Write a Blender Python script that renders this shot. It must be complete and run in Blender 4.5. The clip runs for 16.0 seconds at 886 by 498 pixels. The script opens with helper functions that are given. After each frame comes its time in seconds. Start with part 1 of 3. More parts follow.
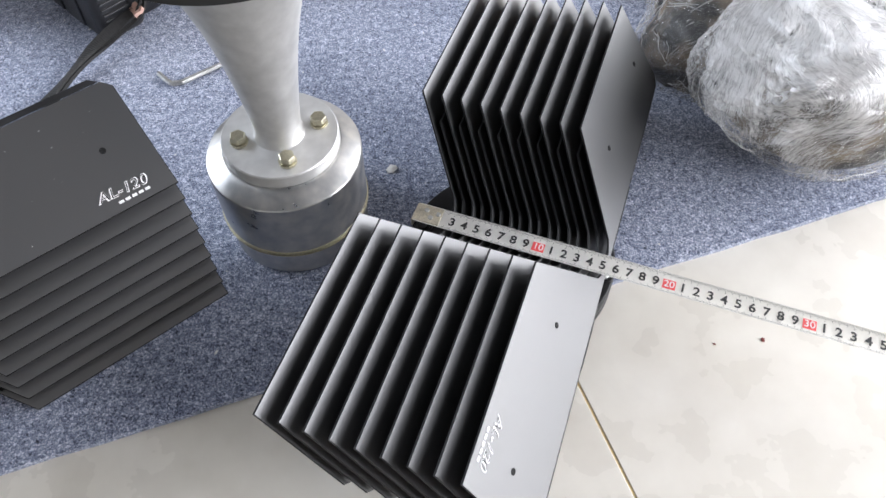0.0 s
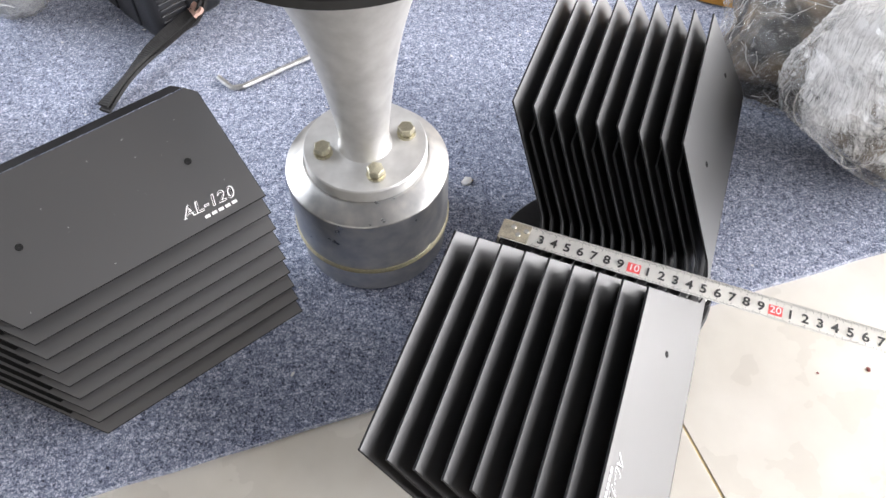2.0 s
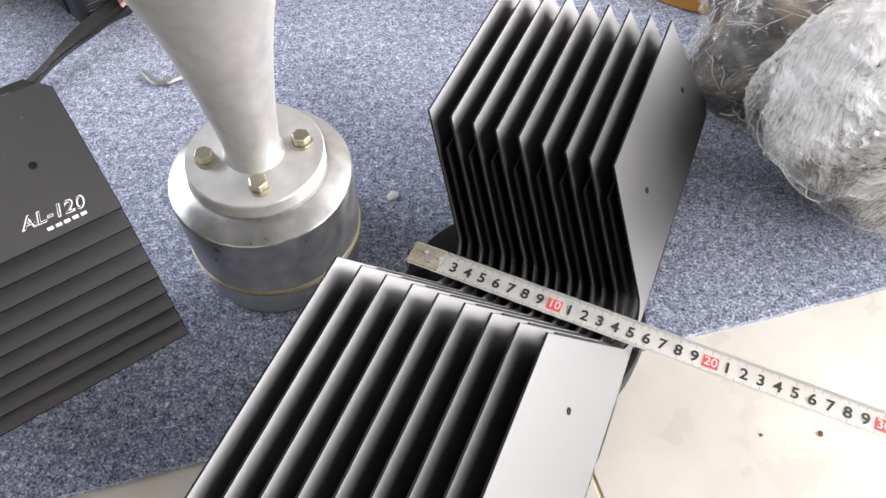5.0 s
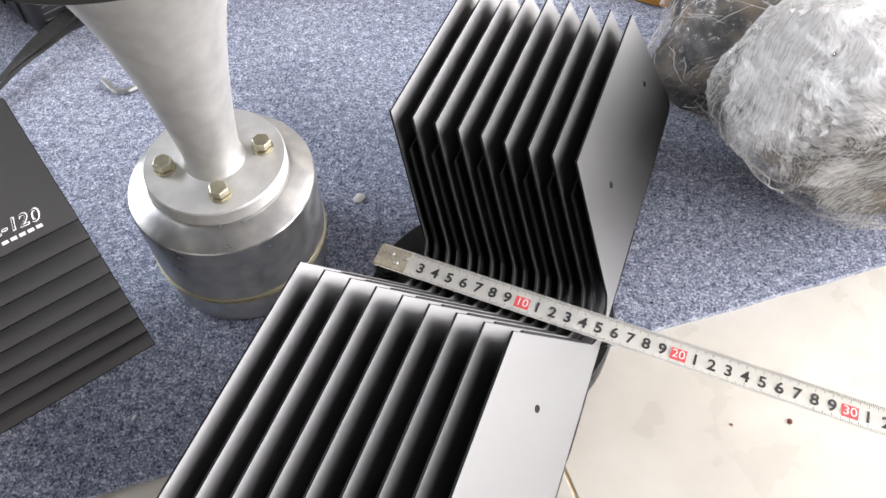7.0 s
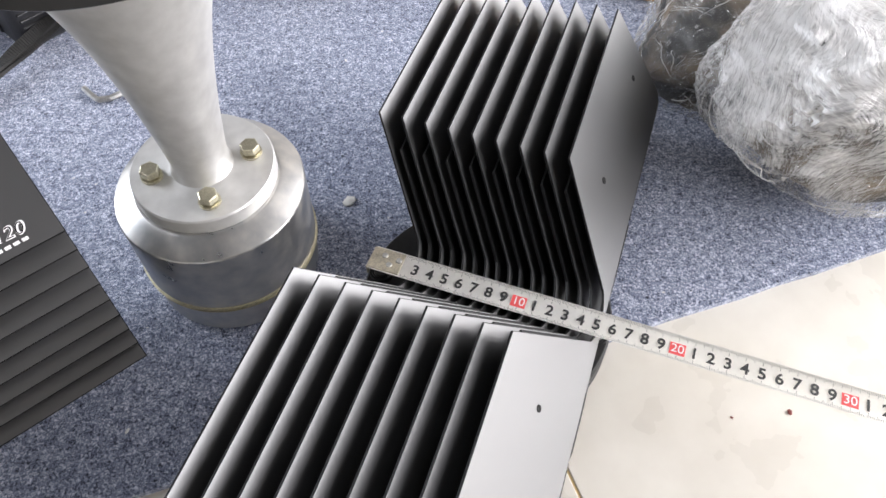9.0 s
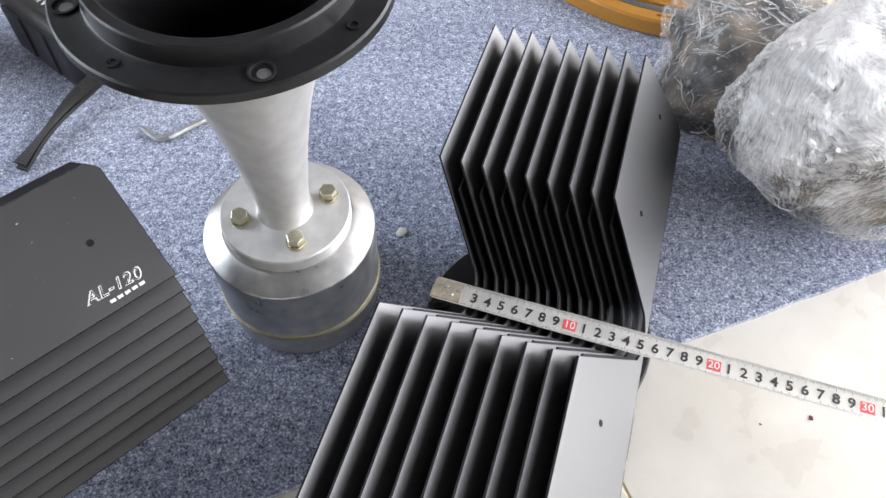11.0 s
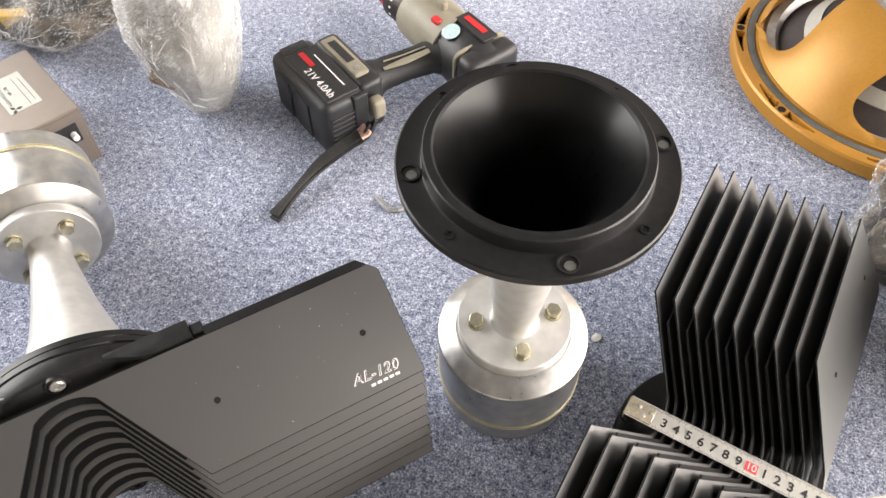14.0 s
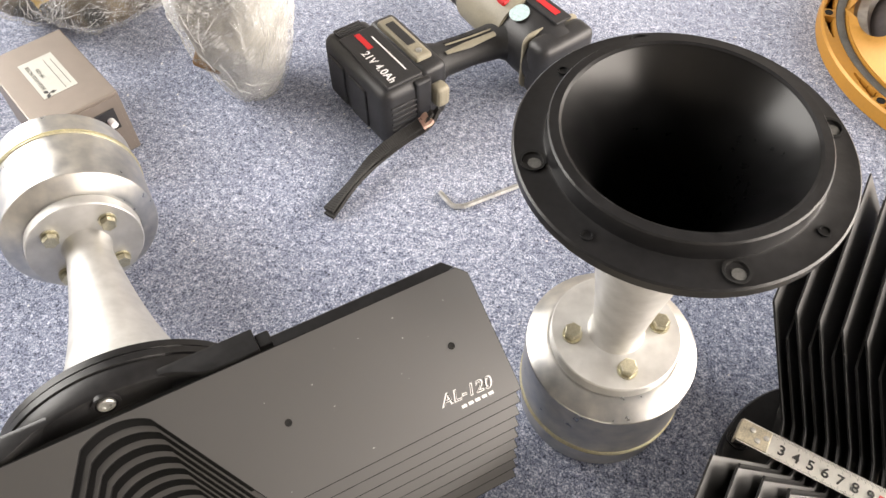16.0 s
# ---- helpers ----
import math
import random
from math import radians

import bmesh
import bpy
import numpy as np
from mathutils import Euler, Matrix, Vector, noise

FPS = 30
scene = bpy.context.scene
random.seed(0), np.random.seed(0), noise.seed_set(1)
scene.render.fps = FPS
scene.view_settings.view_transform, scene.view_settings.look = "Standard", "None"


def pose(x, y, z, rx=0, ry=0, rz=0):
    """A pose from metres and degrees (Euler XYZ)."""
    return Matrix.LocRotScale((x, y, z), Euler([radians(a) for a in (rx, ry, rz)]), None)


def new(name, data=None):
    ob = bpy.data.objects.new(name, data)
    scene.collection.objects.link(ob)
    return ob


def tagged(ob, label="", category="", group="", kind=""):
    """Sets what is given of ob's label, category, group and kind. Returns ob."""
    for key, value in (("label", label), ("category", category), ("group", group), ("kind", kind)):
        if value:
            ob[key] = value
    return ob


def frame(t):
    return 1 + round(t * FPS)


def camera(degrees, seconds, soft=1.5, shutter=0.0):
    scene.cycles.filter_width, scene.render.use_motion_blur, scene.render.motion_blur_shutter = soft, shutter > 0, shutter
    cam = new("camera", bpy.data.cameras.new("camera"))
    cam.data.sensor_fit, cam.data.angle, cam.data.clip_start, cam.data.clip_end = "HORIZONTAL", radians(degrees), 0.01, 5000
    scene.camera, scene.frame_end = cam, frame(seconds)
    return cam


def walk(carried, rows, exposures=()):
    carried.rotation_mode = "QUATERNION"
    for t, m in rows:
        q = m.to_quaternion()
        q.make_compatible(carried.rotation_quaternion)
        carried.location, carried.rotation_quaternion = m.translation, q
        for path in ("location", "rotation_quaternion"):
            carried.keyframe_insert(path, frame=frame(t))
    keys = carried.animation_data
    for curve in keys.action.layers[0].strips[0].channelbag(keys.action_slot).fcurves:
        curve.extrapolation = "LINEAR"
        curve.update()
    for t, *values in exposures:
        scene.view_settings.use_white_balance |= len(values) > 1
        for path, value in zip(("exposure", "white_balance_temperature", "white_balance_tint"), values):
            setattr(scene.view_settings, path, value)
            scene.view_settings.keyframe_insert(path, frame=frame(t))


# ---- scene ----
cam = camera(60.1, 16.0)
METRES, EYE, TILT, LEAN, TURN = 0.66, 0.515, -54.0, 0.0, 0.0
ROWS = [
    (0.0, 0.0, 0.0, 0.0, 0.0, 0.0, -0.0),
    (0.5, -0.0378, 0.0119, 0.0126, -0.09, 0.06, 0.06),
    (1.0, -0.043, 0.0214, 0.015, -0.2, 0.06, 0.07),
    (1.5, -0.0628, 0.0274, 0.016, -0.21, 0.1, -0.11),
    (2.0, -0.098, 0.0471, 0.0177, 0.07, 0.15, -0.89),
    (2.5, -0.1288, 0.0561, 0.0266, 0.88, 0.07, -2.27),
    (3.0, -0.1007, 0.0741, 0.0314, 1.73, 0.1, -3.37),
    (3.5, -0.0391, 0.1005, 0.0379, 2.2, 0.13, -3.8),
    (4.0, -0.0009, 0.1398, 0.0495, 2.4, 0.12, -3.86),
    (4.5, 0.0045, 0.1449, 0.0532, 2.4, 0.11, -3.79),
    (5.0, 0.0287, 0.1424, 0.0476, 2.24, 0.15, -3.47),
    (7.5, 0.044, 0.1465, 0.0497, 0.66, 0.2, -1.36),
    (8.0, 0.0411, 0.1481, 0.0495, 0.53, 0.21, -1.17),
    (8.5, 0.0373, 0.1548, 0.0498, 0.22, 0.2, -0.53),
    (11.0, -0.0494, 0.0757, 0.0833, -1.87, 0.2, 1.22),
    (11.5, -0.1162, 0.0192, 0.106, 0.19, 0.27, -1.82),
    (12.0, -0.1473, -0.0104, 0.1192, 2.61, 0.22, -5.17),
    (12.5, -0.1482, -0.042, 0.1575, 4.64, 0.19, -7.47),
    (13.0, -0.1805, -0.0725, 0.2189, 5.86, 0.23, -8.34),
    (13.5, -0.168, -0.0709, 0.2198, 6.25, 0.18, -8.54),
    (14.0, -0.1782, -0.0343, 0.197, 6.38, 0.05, -8.67),
    (14.5, -0.2435, -0.0387, 0.183, 6.66, -0.02, -8.9),
    (15.0, -0.248, 0.0428, 0.1902, 6.86, -0.11, -9.18),
    (15.5, -0.2534, 0.0462, 0.1884, 7.05, -0.16, -9.29),
    (16.0, -0.2723, 0.0593, 0.1861, 7.17, -0.14, -9.27),
]
walk(cam, [(t, pose(0, 0, EYE, TILT, LEAN, TURN) @ pose(METRES * x, METRES * y, METRES * z, 90 + pitch, roll, yaw)) for t, x, y, z, yaw, pitch, roll in ROWS],
     [(0.0, -0.34, 6050, 12), (2.5, 0.04, 6400, 13), (4.0, -0.03, 6450, 13), (8.7, -0.19, 6350, 13), (11.0, -0.21, 6150, 12), (12.0, 0.06, 6750, 13), (13.0, 0.11, 7000, 13), (16.0, 0.20, 7400, 13)])

# ---- world and daylight: a room with a wide door to the east and a window to the west ----
world = bpy.data.worlds.new("daylight")
scene.world = world
world.use_nodes = True
wn = world.node_tree
sky = wn.nodes.new("ShaderNodeTexSky")
sky.sky_type, sky.sun_disc = "NISHITA", False
sky.sun_elevation, sky.sun_rotation = radians(38), radians(20)
wn.nodes["Background"].inputs["Strength"].default_value = 0.12
wn.links.new(sky.outputs["Color"], wn.nodes["Background"].inputs["Color"])


def area_lamp(name, m, sx, sy, watts, colour):
    data = bpy.data.lights.new(name, "AREA")
    data.shape, data.size, data.size_y, data.energy, data.color = "RECTANGLE", sx, sy, watts, colour
    ob = new(name, data)
    ob.matrix_world = m
    return ob


area_lamp("door_daylight", pose(2.55, 0.75, 1.02, 0, 90, 0), 1.95, 4.2, 335, (1.0, 0.975, 0.96))
area_lamp("west_window_daylight", pose(-2.58, 1.00, 1.40, 0, -90, 0), 1.7, 2.2, 135, (0.93, 0.965, 1.0))



# ---- materials ----
def mat(name, base, rough=0.5, metal=0.0, noise_scale=0.0, spread=0.0, bump=0.0, bump_scale=0.0, coat=0.0, spec=0.5, tint=None, rough_spread=0.0, aniso=0.0):
    m = bpy.data.materials.new(name)
    m.use_nodes = True
    nt = m.node_tree
    p = nt.nodes["Principled BSDF"]
    p.inputs["Base Color"].default_value = (*base, 1)
    p.inputs["Roughness"].default_value = rough
    p.inputs["Metallic"].default_value = metal
    p.inputs["Coat Weight"].default_value = coat
    p.inputs["Specular IOR Level"].default_value = spec
    p.inputs["Anisotropic"].default_value = aniso
    tc = nt.nodes.new("ShaderNodeTexCoord")
    if noise_scale:
        n1 = nt.nodes.new("ShaderNodeTexNoise")
        n1.inputs["Scale"].default_value, n1.inputs["Detail"].default_value = noise_scale, 6
        n2 = nt.nodes.new("ShaderNodeTexNoise")
        n2.inputs["Scale"].default_value, n2.inputs["Detail"].default_value = noise_scale * 9, 4
        for n in (n1, n2):
            nt.links.new(tc.outputs["Object"], n.inputs["Vector"])
        add = nt.nodes.new("ShaderNodeMath")
        add.operation = "ADD"
        nt.links.new(n1.outputs["Fac"], add.inputs[0])
        nt.links.new(n2.outputs["Fac"], add.inputs[1])
        ramp = nt.nodes.new("ShaderNodeMapRange")
        ramp.inputs["From Min"].default_value, ramp.inputs["From Max"].default_value = 0.7, 1.3
        nt.links.new(add.outputs[0], ramp.inputs["Value"])
        mix = nt.nodes.new("ShaderNodeMix")
        mix.data_type = "RGBA"
        lo = [c * (1 - spread) for c in base]
        hi = [min(1, c * (1 + spread)) for c in (tint or base)]
        mix.inputs[6].default_value, mix.inputs[7].default_value = (*lo, 1), (*hi, 1)
        nt.links.new(ramp.outputs["Result"], mix.inputs[0])
        nt.links.new(mix.outputs[2], p.inputs["Base Color"])
        if rough_spread:
            rr = nt.nodes.new("ShaderNodeMapRange")
            rr.inputs["From Min"].default_value, rr.inputs["From Max"].default_value = 0.7, 1.3
            rr.inputs["To Min"].default_value, rr.inputs["To Max"].default_value = rough - rough_spread, rough + rough_spread
            nt.links.new(add.outputs[0], rr.inputs["Value"])
            nt.links.new(rr.outputs["Result"], p.inputs["Roughness"])
    if bump:
        nb = nt.nodes.new("ShaderNodeTexNoise")
        nb.inputs["Scale"].default_value, nb.inputs["Detail"].default_value = bump_scale, 5
        nt.links.new(tc.outputs["Object"], nb.inputs["Vector"])
        b = nt.nodes.new("ShaderNodeBump")
        b.inputs["Strength"].default_value, b.inputs["Distance"].default_value = bump, 0.001
        nt.links.new(nb.outputs["Fac"], b.inputs["Height"])
        nt.links.new(b.outputs["Normal"], p.inputs["Normal"])
    return m


def carpet_material():
    m = bpy.data.materials.new("blue_grey_felt_carpet")
    m.use_nodes = True
    nt = m.node_tree
    p = nt.nodes["Principled BSDF"]
    p.inputs["Roughness"].default_value = 0.95
    p.inputs["Specular IOR Level"].default_value = 0.1
    p.inputs["Sheen Weight"].default_value = 0.45
    p.inputs["Sheen Roughness"].default_value = 0.5
    tc = nt.nodes.new("ShaderNodeTexCoord")
    fine = nt.nodes.new("ShaderNodeTexNoise")
    fine.inputs["Scale"].default_value, fine.inputs["Detail"].default_value, fine.inputs["Roughness"].default_value = 570, 2, 0.58
    fine.inputs["Distortion"].default_value = 1.0
    mid = nt.nodes.new("ShaderNodeTexNoise")
    mid.inputs["Scale"].default_value, mid.inputs["Detail"].default_value = 150, 3
    wide = nt.nodes.new("ShaderNodeTexNoise")
    wide.inputs["Scale"].default_value, wide.inputs["Detail"].default_value = 6, 3
    for n in (fine, mid, wide):
        nt.links.new(tc.outputs["Object"], n.inputs["Vector"])
    ramp = nt.nodes.new("ShaderNodeValToRGB")
    e = ramp.color_ramp.elements
    e[0].position, e[0].color = 0.33, (0.024, 0.029, 0.050, 1)
    e[1].position, e[1].color = 0.76, (0.80, 0.83, 0.92, 1)
    a = ramp.color_ramp.elements.new(0.45)
    a.color = (0.150, 0.176, 0.262, 1)
    a = ramp.color_ramp.elements.new(0.57)
    a.color = (0.285, 0.322, 0.44, 1)
    s1 = nt.nodes.new("ShaderNodeMath")
    s1.operation, s1.inputs[1].default_value = "MULTIPLY_ADD", 0.38
    nt.links.new(mid.outputs["Fac"], s1.inputs[0])
    nt.links.new(fine.outputs["Fac"], s1.inputs[2])
    s2 = nt.nodes.new("ShaderNodeMath")
    s2.operation, s2.inputs[1].default_value = "MULTIPLY_ADD", 0.20
    nt.links.new(wide.outputs["Fac"], s2.inputs[0])
    nt.links.new(s1.outputs[0], s2.inputs[2])
    s3 = nt.nodes.new("ShaderNodeMath")
    s3.operation, s3.inputs[1].default_value = "SUBTRACT", 0.252
    nt.links.new(s2.outputs[0], s3.inputs[0])
    nt.links.new(s3.outputs[0], ramp.inputs["Fac"])
    nt.links.new(ramp.outputs["Color"], p.inputs["Base Color"])
    b = nt.nodes.new("ShaderNodeBump")
    b.inputs["Strength"].default_value, b.inputs["Distance"].default_value = 0.7, 0.0012
    nt.links.new(fine.outputs["Fac"], b.inputs["Height"])
    nt.links.new(b.outputs["Normal"], p.inputs["Normal"])
    return m


def wrap_material(name, thin, thick, shift, low, high, pull, climb):
    """Stretch film: clear and milky patches, crumpled facets and thin pulled strands."""
    m = bpy.data.materials.new(name)
    m.use_nodes = True
    nt = m.node_tree
    out = nt.nodes["Material Output"]

    def node(kind, **ins):
        n = nt.nodes.new("ShaderNode" + kind)
        for k, v in ins.items():
            n.inputs[k].default_value = v
        return n

    def math_node(op, a, b, c=0.0):
        n = nt.nodes.new("ShaderNodeMath")
        n.operation = op
        for i, v in enumerate((a, b, c)):
            if isinstance(v, float):
                n.inputs[i].default_value = v
            else:
                nt.links.new(v, n.inputs[i])
        return n.outputs[0]

    p = nt.nodes["Principled BSDF"]
    p.inputs["Base Color"].default_value = (0.90, 0.90, 0.89, 1)
    p.inputs["Roughness"].default_value = 0.30
    p.inputs["Specular IOR Level"].default_value = 0.8
    tl = node("BsdfTranslucent", Color=(0.92, 0.92, 0.91, 1))
    gl = node("BsdfGlossy", Roughness=0.24, Color=(0.95, 0.95, 0.95, 1))
    soft_mix, body, mix = node("MixShader"), node("MixShader"), node("MixShader")
    soft_mix.inputs[0].default_value, body.inputs[0].default_value = 0.4, 0.26
    nt.links.new(p.outputs[0], soft_mix.inputs[1])
    nt.links.new(tl.outputs[0], soft_mix.inputs[2])
    nt.links.new(soft_mix.outputs[0], body.inputs[1])
    nt.links.new(gl.outputs[0], body.inputs[2])
    tr = node("BsdfTransparent")
    tc = node("TexCoord")
    streaks = []
    for k, (axis, stretch, swirl) in enumerate((((0.2, 0.1, 1.0), (900.0, 22.0, 110.0), 6.0), ((1.0, 0.3, 0.4), (20.0, 700.0, 140.0), 5.0), ((0.3, 1.0, 0.2), (90.0, 24.0, 640.0), 7.0))):
        turn = node("TexNoise", Scale=swirl, Detail=1.0)
        nt.links.new(tc.outputs["Object"], turn.inputs["Vector"])
        rot = node("VectorRotate", Axis=axis)
        nt.links.new(tc.outputs["Object"], rot.inputs["Vector"])
        nt.links.new(math_node("MULTIPLY", turn.outputs["Fac"], 3.0), rot.inputs["Angle"])
        mp = node("Mapping", Scale=stretch, Location=(shift, shift * 2, k))
        nt.links.new(rot.outputs["Vector"], mp.inputs["Vector"])
        n = node("TexNoise", Scale=1.0, Detail=3.0, Roughness=0.75)
        nt.links.new(mp.outputs["Vector"], n.inputs["Vector"])
        streaks.append(n.outputs["Fac"])
    strands = math_node("MULTIPLY", math_node("ADD", math_node("ADD", streaks[0], streaks[1]), streaks[2]), 0.3333)
    big = node("TexNoise", Scale=13.0, Detail=5.0, Roughness=0.6, Distortion=0.6)
    nt.links.new(tc.outputs["Object"], big.inputs["Vector"])
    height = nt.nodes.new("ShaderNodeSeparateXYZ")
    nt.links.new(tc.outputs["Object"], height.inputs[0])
    # climb raises the white cover with height: clearer low down, whiter towards the top
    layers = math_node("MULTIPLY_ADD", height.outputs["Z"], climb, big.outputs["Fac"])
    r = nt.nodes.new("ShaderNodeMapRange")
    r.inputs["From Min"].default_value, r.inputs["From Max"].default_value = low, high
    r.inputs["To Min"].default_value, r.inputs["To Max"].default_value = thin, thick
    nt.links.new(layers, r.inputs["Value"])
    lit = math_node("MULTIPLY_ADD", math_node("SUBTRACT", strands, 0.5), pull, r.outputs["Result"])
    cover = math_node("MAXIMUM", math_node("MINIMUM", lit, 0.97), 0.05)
    nt.links.new(cover, mix.inputs[0])
    nt.links.new(tr.outputs[0], mix.inputs[1])
    nt.links.new(body.outputs[0], mix.inputs[2])
    nt.links.new(mix.outputs[0], out.inputs["Surface"])
    b = node("Bump", Strength=0.7, Distance=0.004)
    nt.links.new(math_node("MULTIPLY_ADD", strands, 1.3, big.outputs["Fac"]), b.inputs["Height"])
    nt.links.new(b.outputs["Normal"], p.inputs["Normal"])
    nt.links.new(b.outputs["Normal"], gl.inputs["Normal"])
    return m


def contents_material(name, a, b, c, scale):
    """Mottled things that show dimly through the film."""
    m = bpy.data.materials.new(name)
    m.use_nodes = True
    nt = m.node_tree
    p = nt.nodes["Principled BSDF"]
    p.inputs["Roughness"].default_value = 0.55
    tc = nt.nodes.new("ShaderNodeTexCoord")
    v = nt.nodes.new("ShaderNodeTexVoronoi")
    v.inputs["Scale"].default_value = scale
    n = nt.nodes.new("ShaderNodeTexNoise")
    n.inputs["Scale"].default_value, n.inputs["Detail"].default_value = scale * 0.6, 5
    for k in (v, n):
        nt.links.new(tc.outputs["Object"], k.inputs["Vector"])
    add = nt.nodes.new("ShaderNodeMath")
    add.operation, add.inputs[1].default_value = "MULTIPLY_ADD", 0.45
    nt.links.new(v.outputs["Distance"], add.inputs[0])
    nt.links.new(n.outputs["Fac"], add.inputs[2])
    ramp = nt.nodes.new("ShaderNodeValToRGB")
    e = ramp.color_ramp.elements
    e[0].position, e[0].color = 0.42, (*a, 1)
    e[1].position, e[1].color = 0.95, (*c, 1)
    k = ramp.color_ramp.elements.new(0.68)
    k.color = (*b, 1)
    nt.links.new(add.outputs[0], ramp.inputs["Fac"])
    nt.links.new(ramp.outputs["Color"], p.inputs["Base Color"])
    return m


M_CARPET = carpet_material()
M_TILE = mat("cream_glazed_tile", (0.74, 0.695, 0.605), 0.28, 0, 2.2, 0.07, 0.04, 30, tint=(0.80, 0.765, 0.69), rough_spread=0.06)
M_JOINT = mat("yellowed_tile_joint", (0.62, 0.46, 0.22), 0.8, 0, 40, 0.25)
M_CEIL = mat("grey_board_ceiling", (0.13, 0.127, 0.123), 0.85, 0, 3, 0.08, 0.1, 60)
M_WALL = mat("white_wall_paint", (0.28, 0.265, 0.245), 0.8, 0, 3, 0.05, 0.1, 60)
M_BLACK = mat("black_anodised_plate", (0.008, 0.0079, 0.0083), 0.42, 0.0, 3, 0.12, 0.03, 1500, rough_spread=0.01)
M_BLACK.node_tree.nodes["Principled BSDF"].inputs["IOR"].default_value = 2.55
M_EDGE = mat("black_plate_edge", (0.005, 0.005, 0.0055), 0.5, 0.0, 60, 0.3, spec=0.2)
M_FIN = mat("matt_black_fin", (0.003, 0.003, 0.0033), 0.50, 0.0, 30, 0.2, 0.05, 500, spec=0.28)
M_FLANGE = mat("satin_black_casting", (0.011, 0.011, 0.012), 0.34, 0.0, 25, 0.35, 0.06, 350, spec=0.32, rough_spread=0.06)
M_MOUTH = mat("gloss_black_paint", (0.003, 0.003, 0.0033), 0.30, 0.0, 18, 0.3, 0.02, 200, spec=0.4, rough_spread=0.03)
M_MOUTH.node_tree.nodes["Principled BSDF"].inputs["IOR"].default_value = 1.45
M_WHITE_INK = mat("white_ink", (0.8, 0.8, 0.8), 0.6)
M_HOLE = mat("dark_hole", (0.004, 0.004, 0.004), 0.9)
M_ALU = mat("cast_aluminium", (0.54, 0.535, 0.52), 0.50, 0.70, 11, 0.07, 0.07, 260, tint=(0.62, 0.615, 0.60), rough_spread=0.05)
M_ZINC = mat("zinc_plated_steel", (0.46, 0.475, 0.49), 0.36, 0.95, 10, 0.12, 0.03, 220, tint=(0.62, 0.60, 0.56), rough_spread=0.10)
M_BOLT = mat("yellow_zinc_bolt", (0.52, 0.49, 0.37), 0.30, 0.9, 120, 0.25)
M_BRASS = mat("brass_band", (0.62, 0.58, 0.42), 0.45, 0.85, 60, 0.2)
M_STEEL = mat("worn_bright_steel", (0.60, 0.60, 0.58), 0.45, 0.95, 150, 0.3)
M_HOOK = mat("worn_yellowed_steel", (0.62, 0.57, 0.45), 0.38, 0.8, 90, 0.3, 0.1, 300)
M_GOLD = mat("gold_hammered_paint", (0.48, 0.232, 0.040), 0.42, 0.2, 30, 0.08, 0.05, 250, rough_spread=0.05)
M_CONE = mat("dark_brown_paper_cone", (0.055, 0.045, 0.045), 0.7, 0, 60, 0.3, 0.2, 300)
M_RUBBER = mat("grey_gasket", (0.10, 0.10, 0.095), 0.6, 0, 80, 0.3)
M_MAGNET = mat("grey_magnet_cover", (0.4, 0.38, 0.36), 0.4, 0.6, 20, 0.2)
M_DRILL = mat("black_moulded_plastic", (0.022, 0.022, 0.024), 0.45, 0, 60, 0.25, 0.2, 700)
M_GRIP = mat("soft_black_rubber", (0.020, 0.020, 0.021), 0.55, 0, 60, 0.25, 0.3, 900)
M_BEIGE = mat("khaki_beige_plastic", (0.27, 0.245, 0.185), 0.5, 0, 60, 0.12, 0.1, 600)
M_RED = mat("red_ink", (0.55, 0.02, 0.025), 0.5)
M_CHUCK = mat("black_metal_chuck", (0.03, 0.022, 0.02), 0.4, 0.3, 60, 0.3)
M_STRAP = mat("black_nylon_webbing", (0.028, 0.027, 0.026), 0.8, 0, 300, 0.35, 0.4, 500)
M_TAG = mat("pink_card_tag", (0.7, 0.45, 0.36), 0.7)
M_BOX = mat("taupe_painted_metal", (0.235, 0.198, 0.170), 0.40, 0.35, 8, 0.06, 0.05, 300)
M_LABEL = mat("silver_paper_label", (0.50, 0.50, 0.46), 0.5, 0.1, 90, 0.08)
M_INK = mat("black_ink", (0.03, 0.03, 0.03), 0.6)
M_TAPE = mat("cream_lacquered_steel_tape", (0.88, 0.865, 0.82), 0.3, 0, 60, 0.05, coat=0.4)
M_TAPE_RED = mat("red_tape_print", (0.75, 0.10, 0.10), 0.4)
M_LINT = mat("white_lint", (0.75, 0.75, 0.73), 0.9)
M_FILM = wrap_material("clear_stretch_film", 0.04, 0.40, 0.0, 0.48, 0.70, 4.0, 0.3)
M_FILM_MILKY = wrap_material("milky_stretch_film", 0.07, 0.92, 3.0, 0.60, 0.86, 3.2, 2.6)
M_FILM_PALE = wrap_material("hazy_stretch_film", 0.22, 0.72, 5.0, 0.46, 0.68, 2.4, 0.15)
M_FOLD = mat("bright_film_fold", (0.88, 0.88, 0.87), 0.22, 0.0, 40, 0.06)
M_FOLD.node_tree.nodes["Principled BSDF"].inputs["Alpha"].default_value = 0.5
M_STUFF_DARK = contents_material("dark_wrapped_parts", (0.006, 0.006, 0.007), (0.012, 0.0118, 0.0112), (0.17, 0.13, 0.085), 34)
M_STUFF_PALE = contents_material("pale_wrapped_parts", (0.05, 0.040, 0.028), (0.34, 0.33, 0.30), (0.60, 0.60, 0.58), 14)
M_YELLOW = mat("yellow_foam", (0.62, 0.42, 0.14), 0.8, 0, 60, 0.15)
M_CARD = mat("brown_card", (0.16, 0.095, 0.045), 0.8, 0, 50, 0.35)
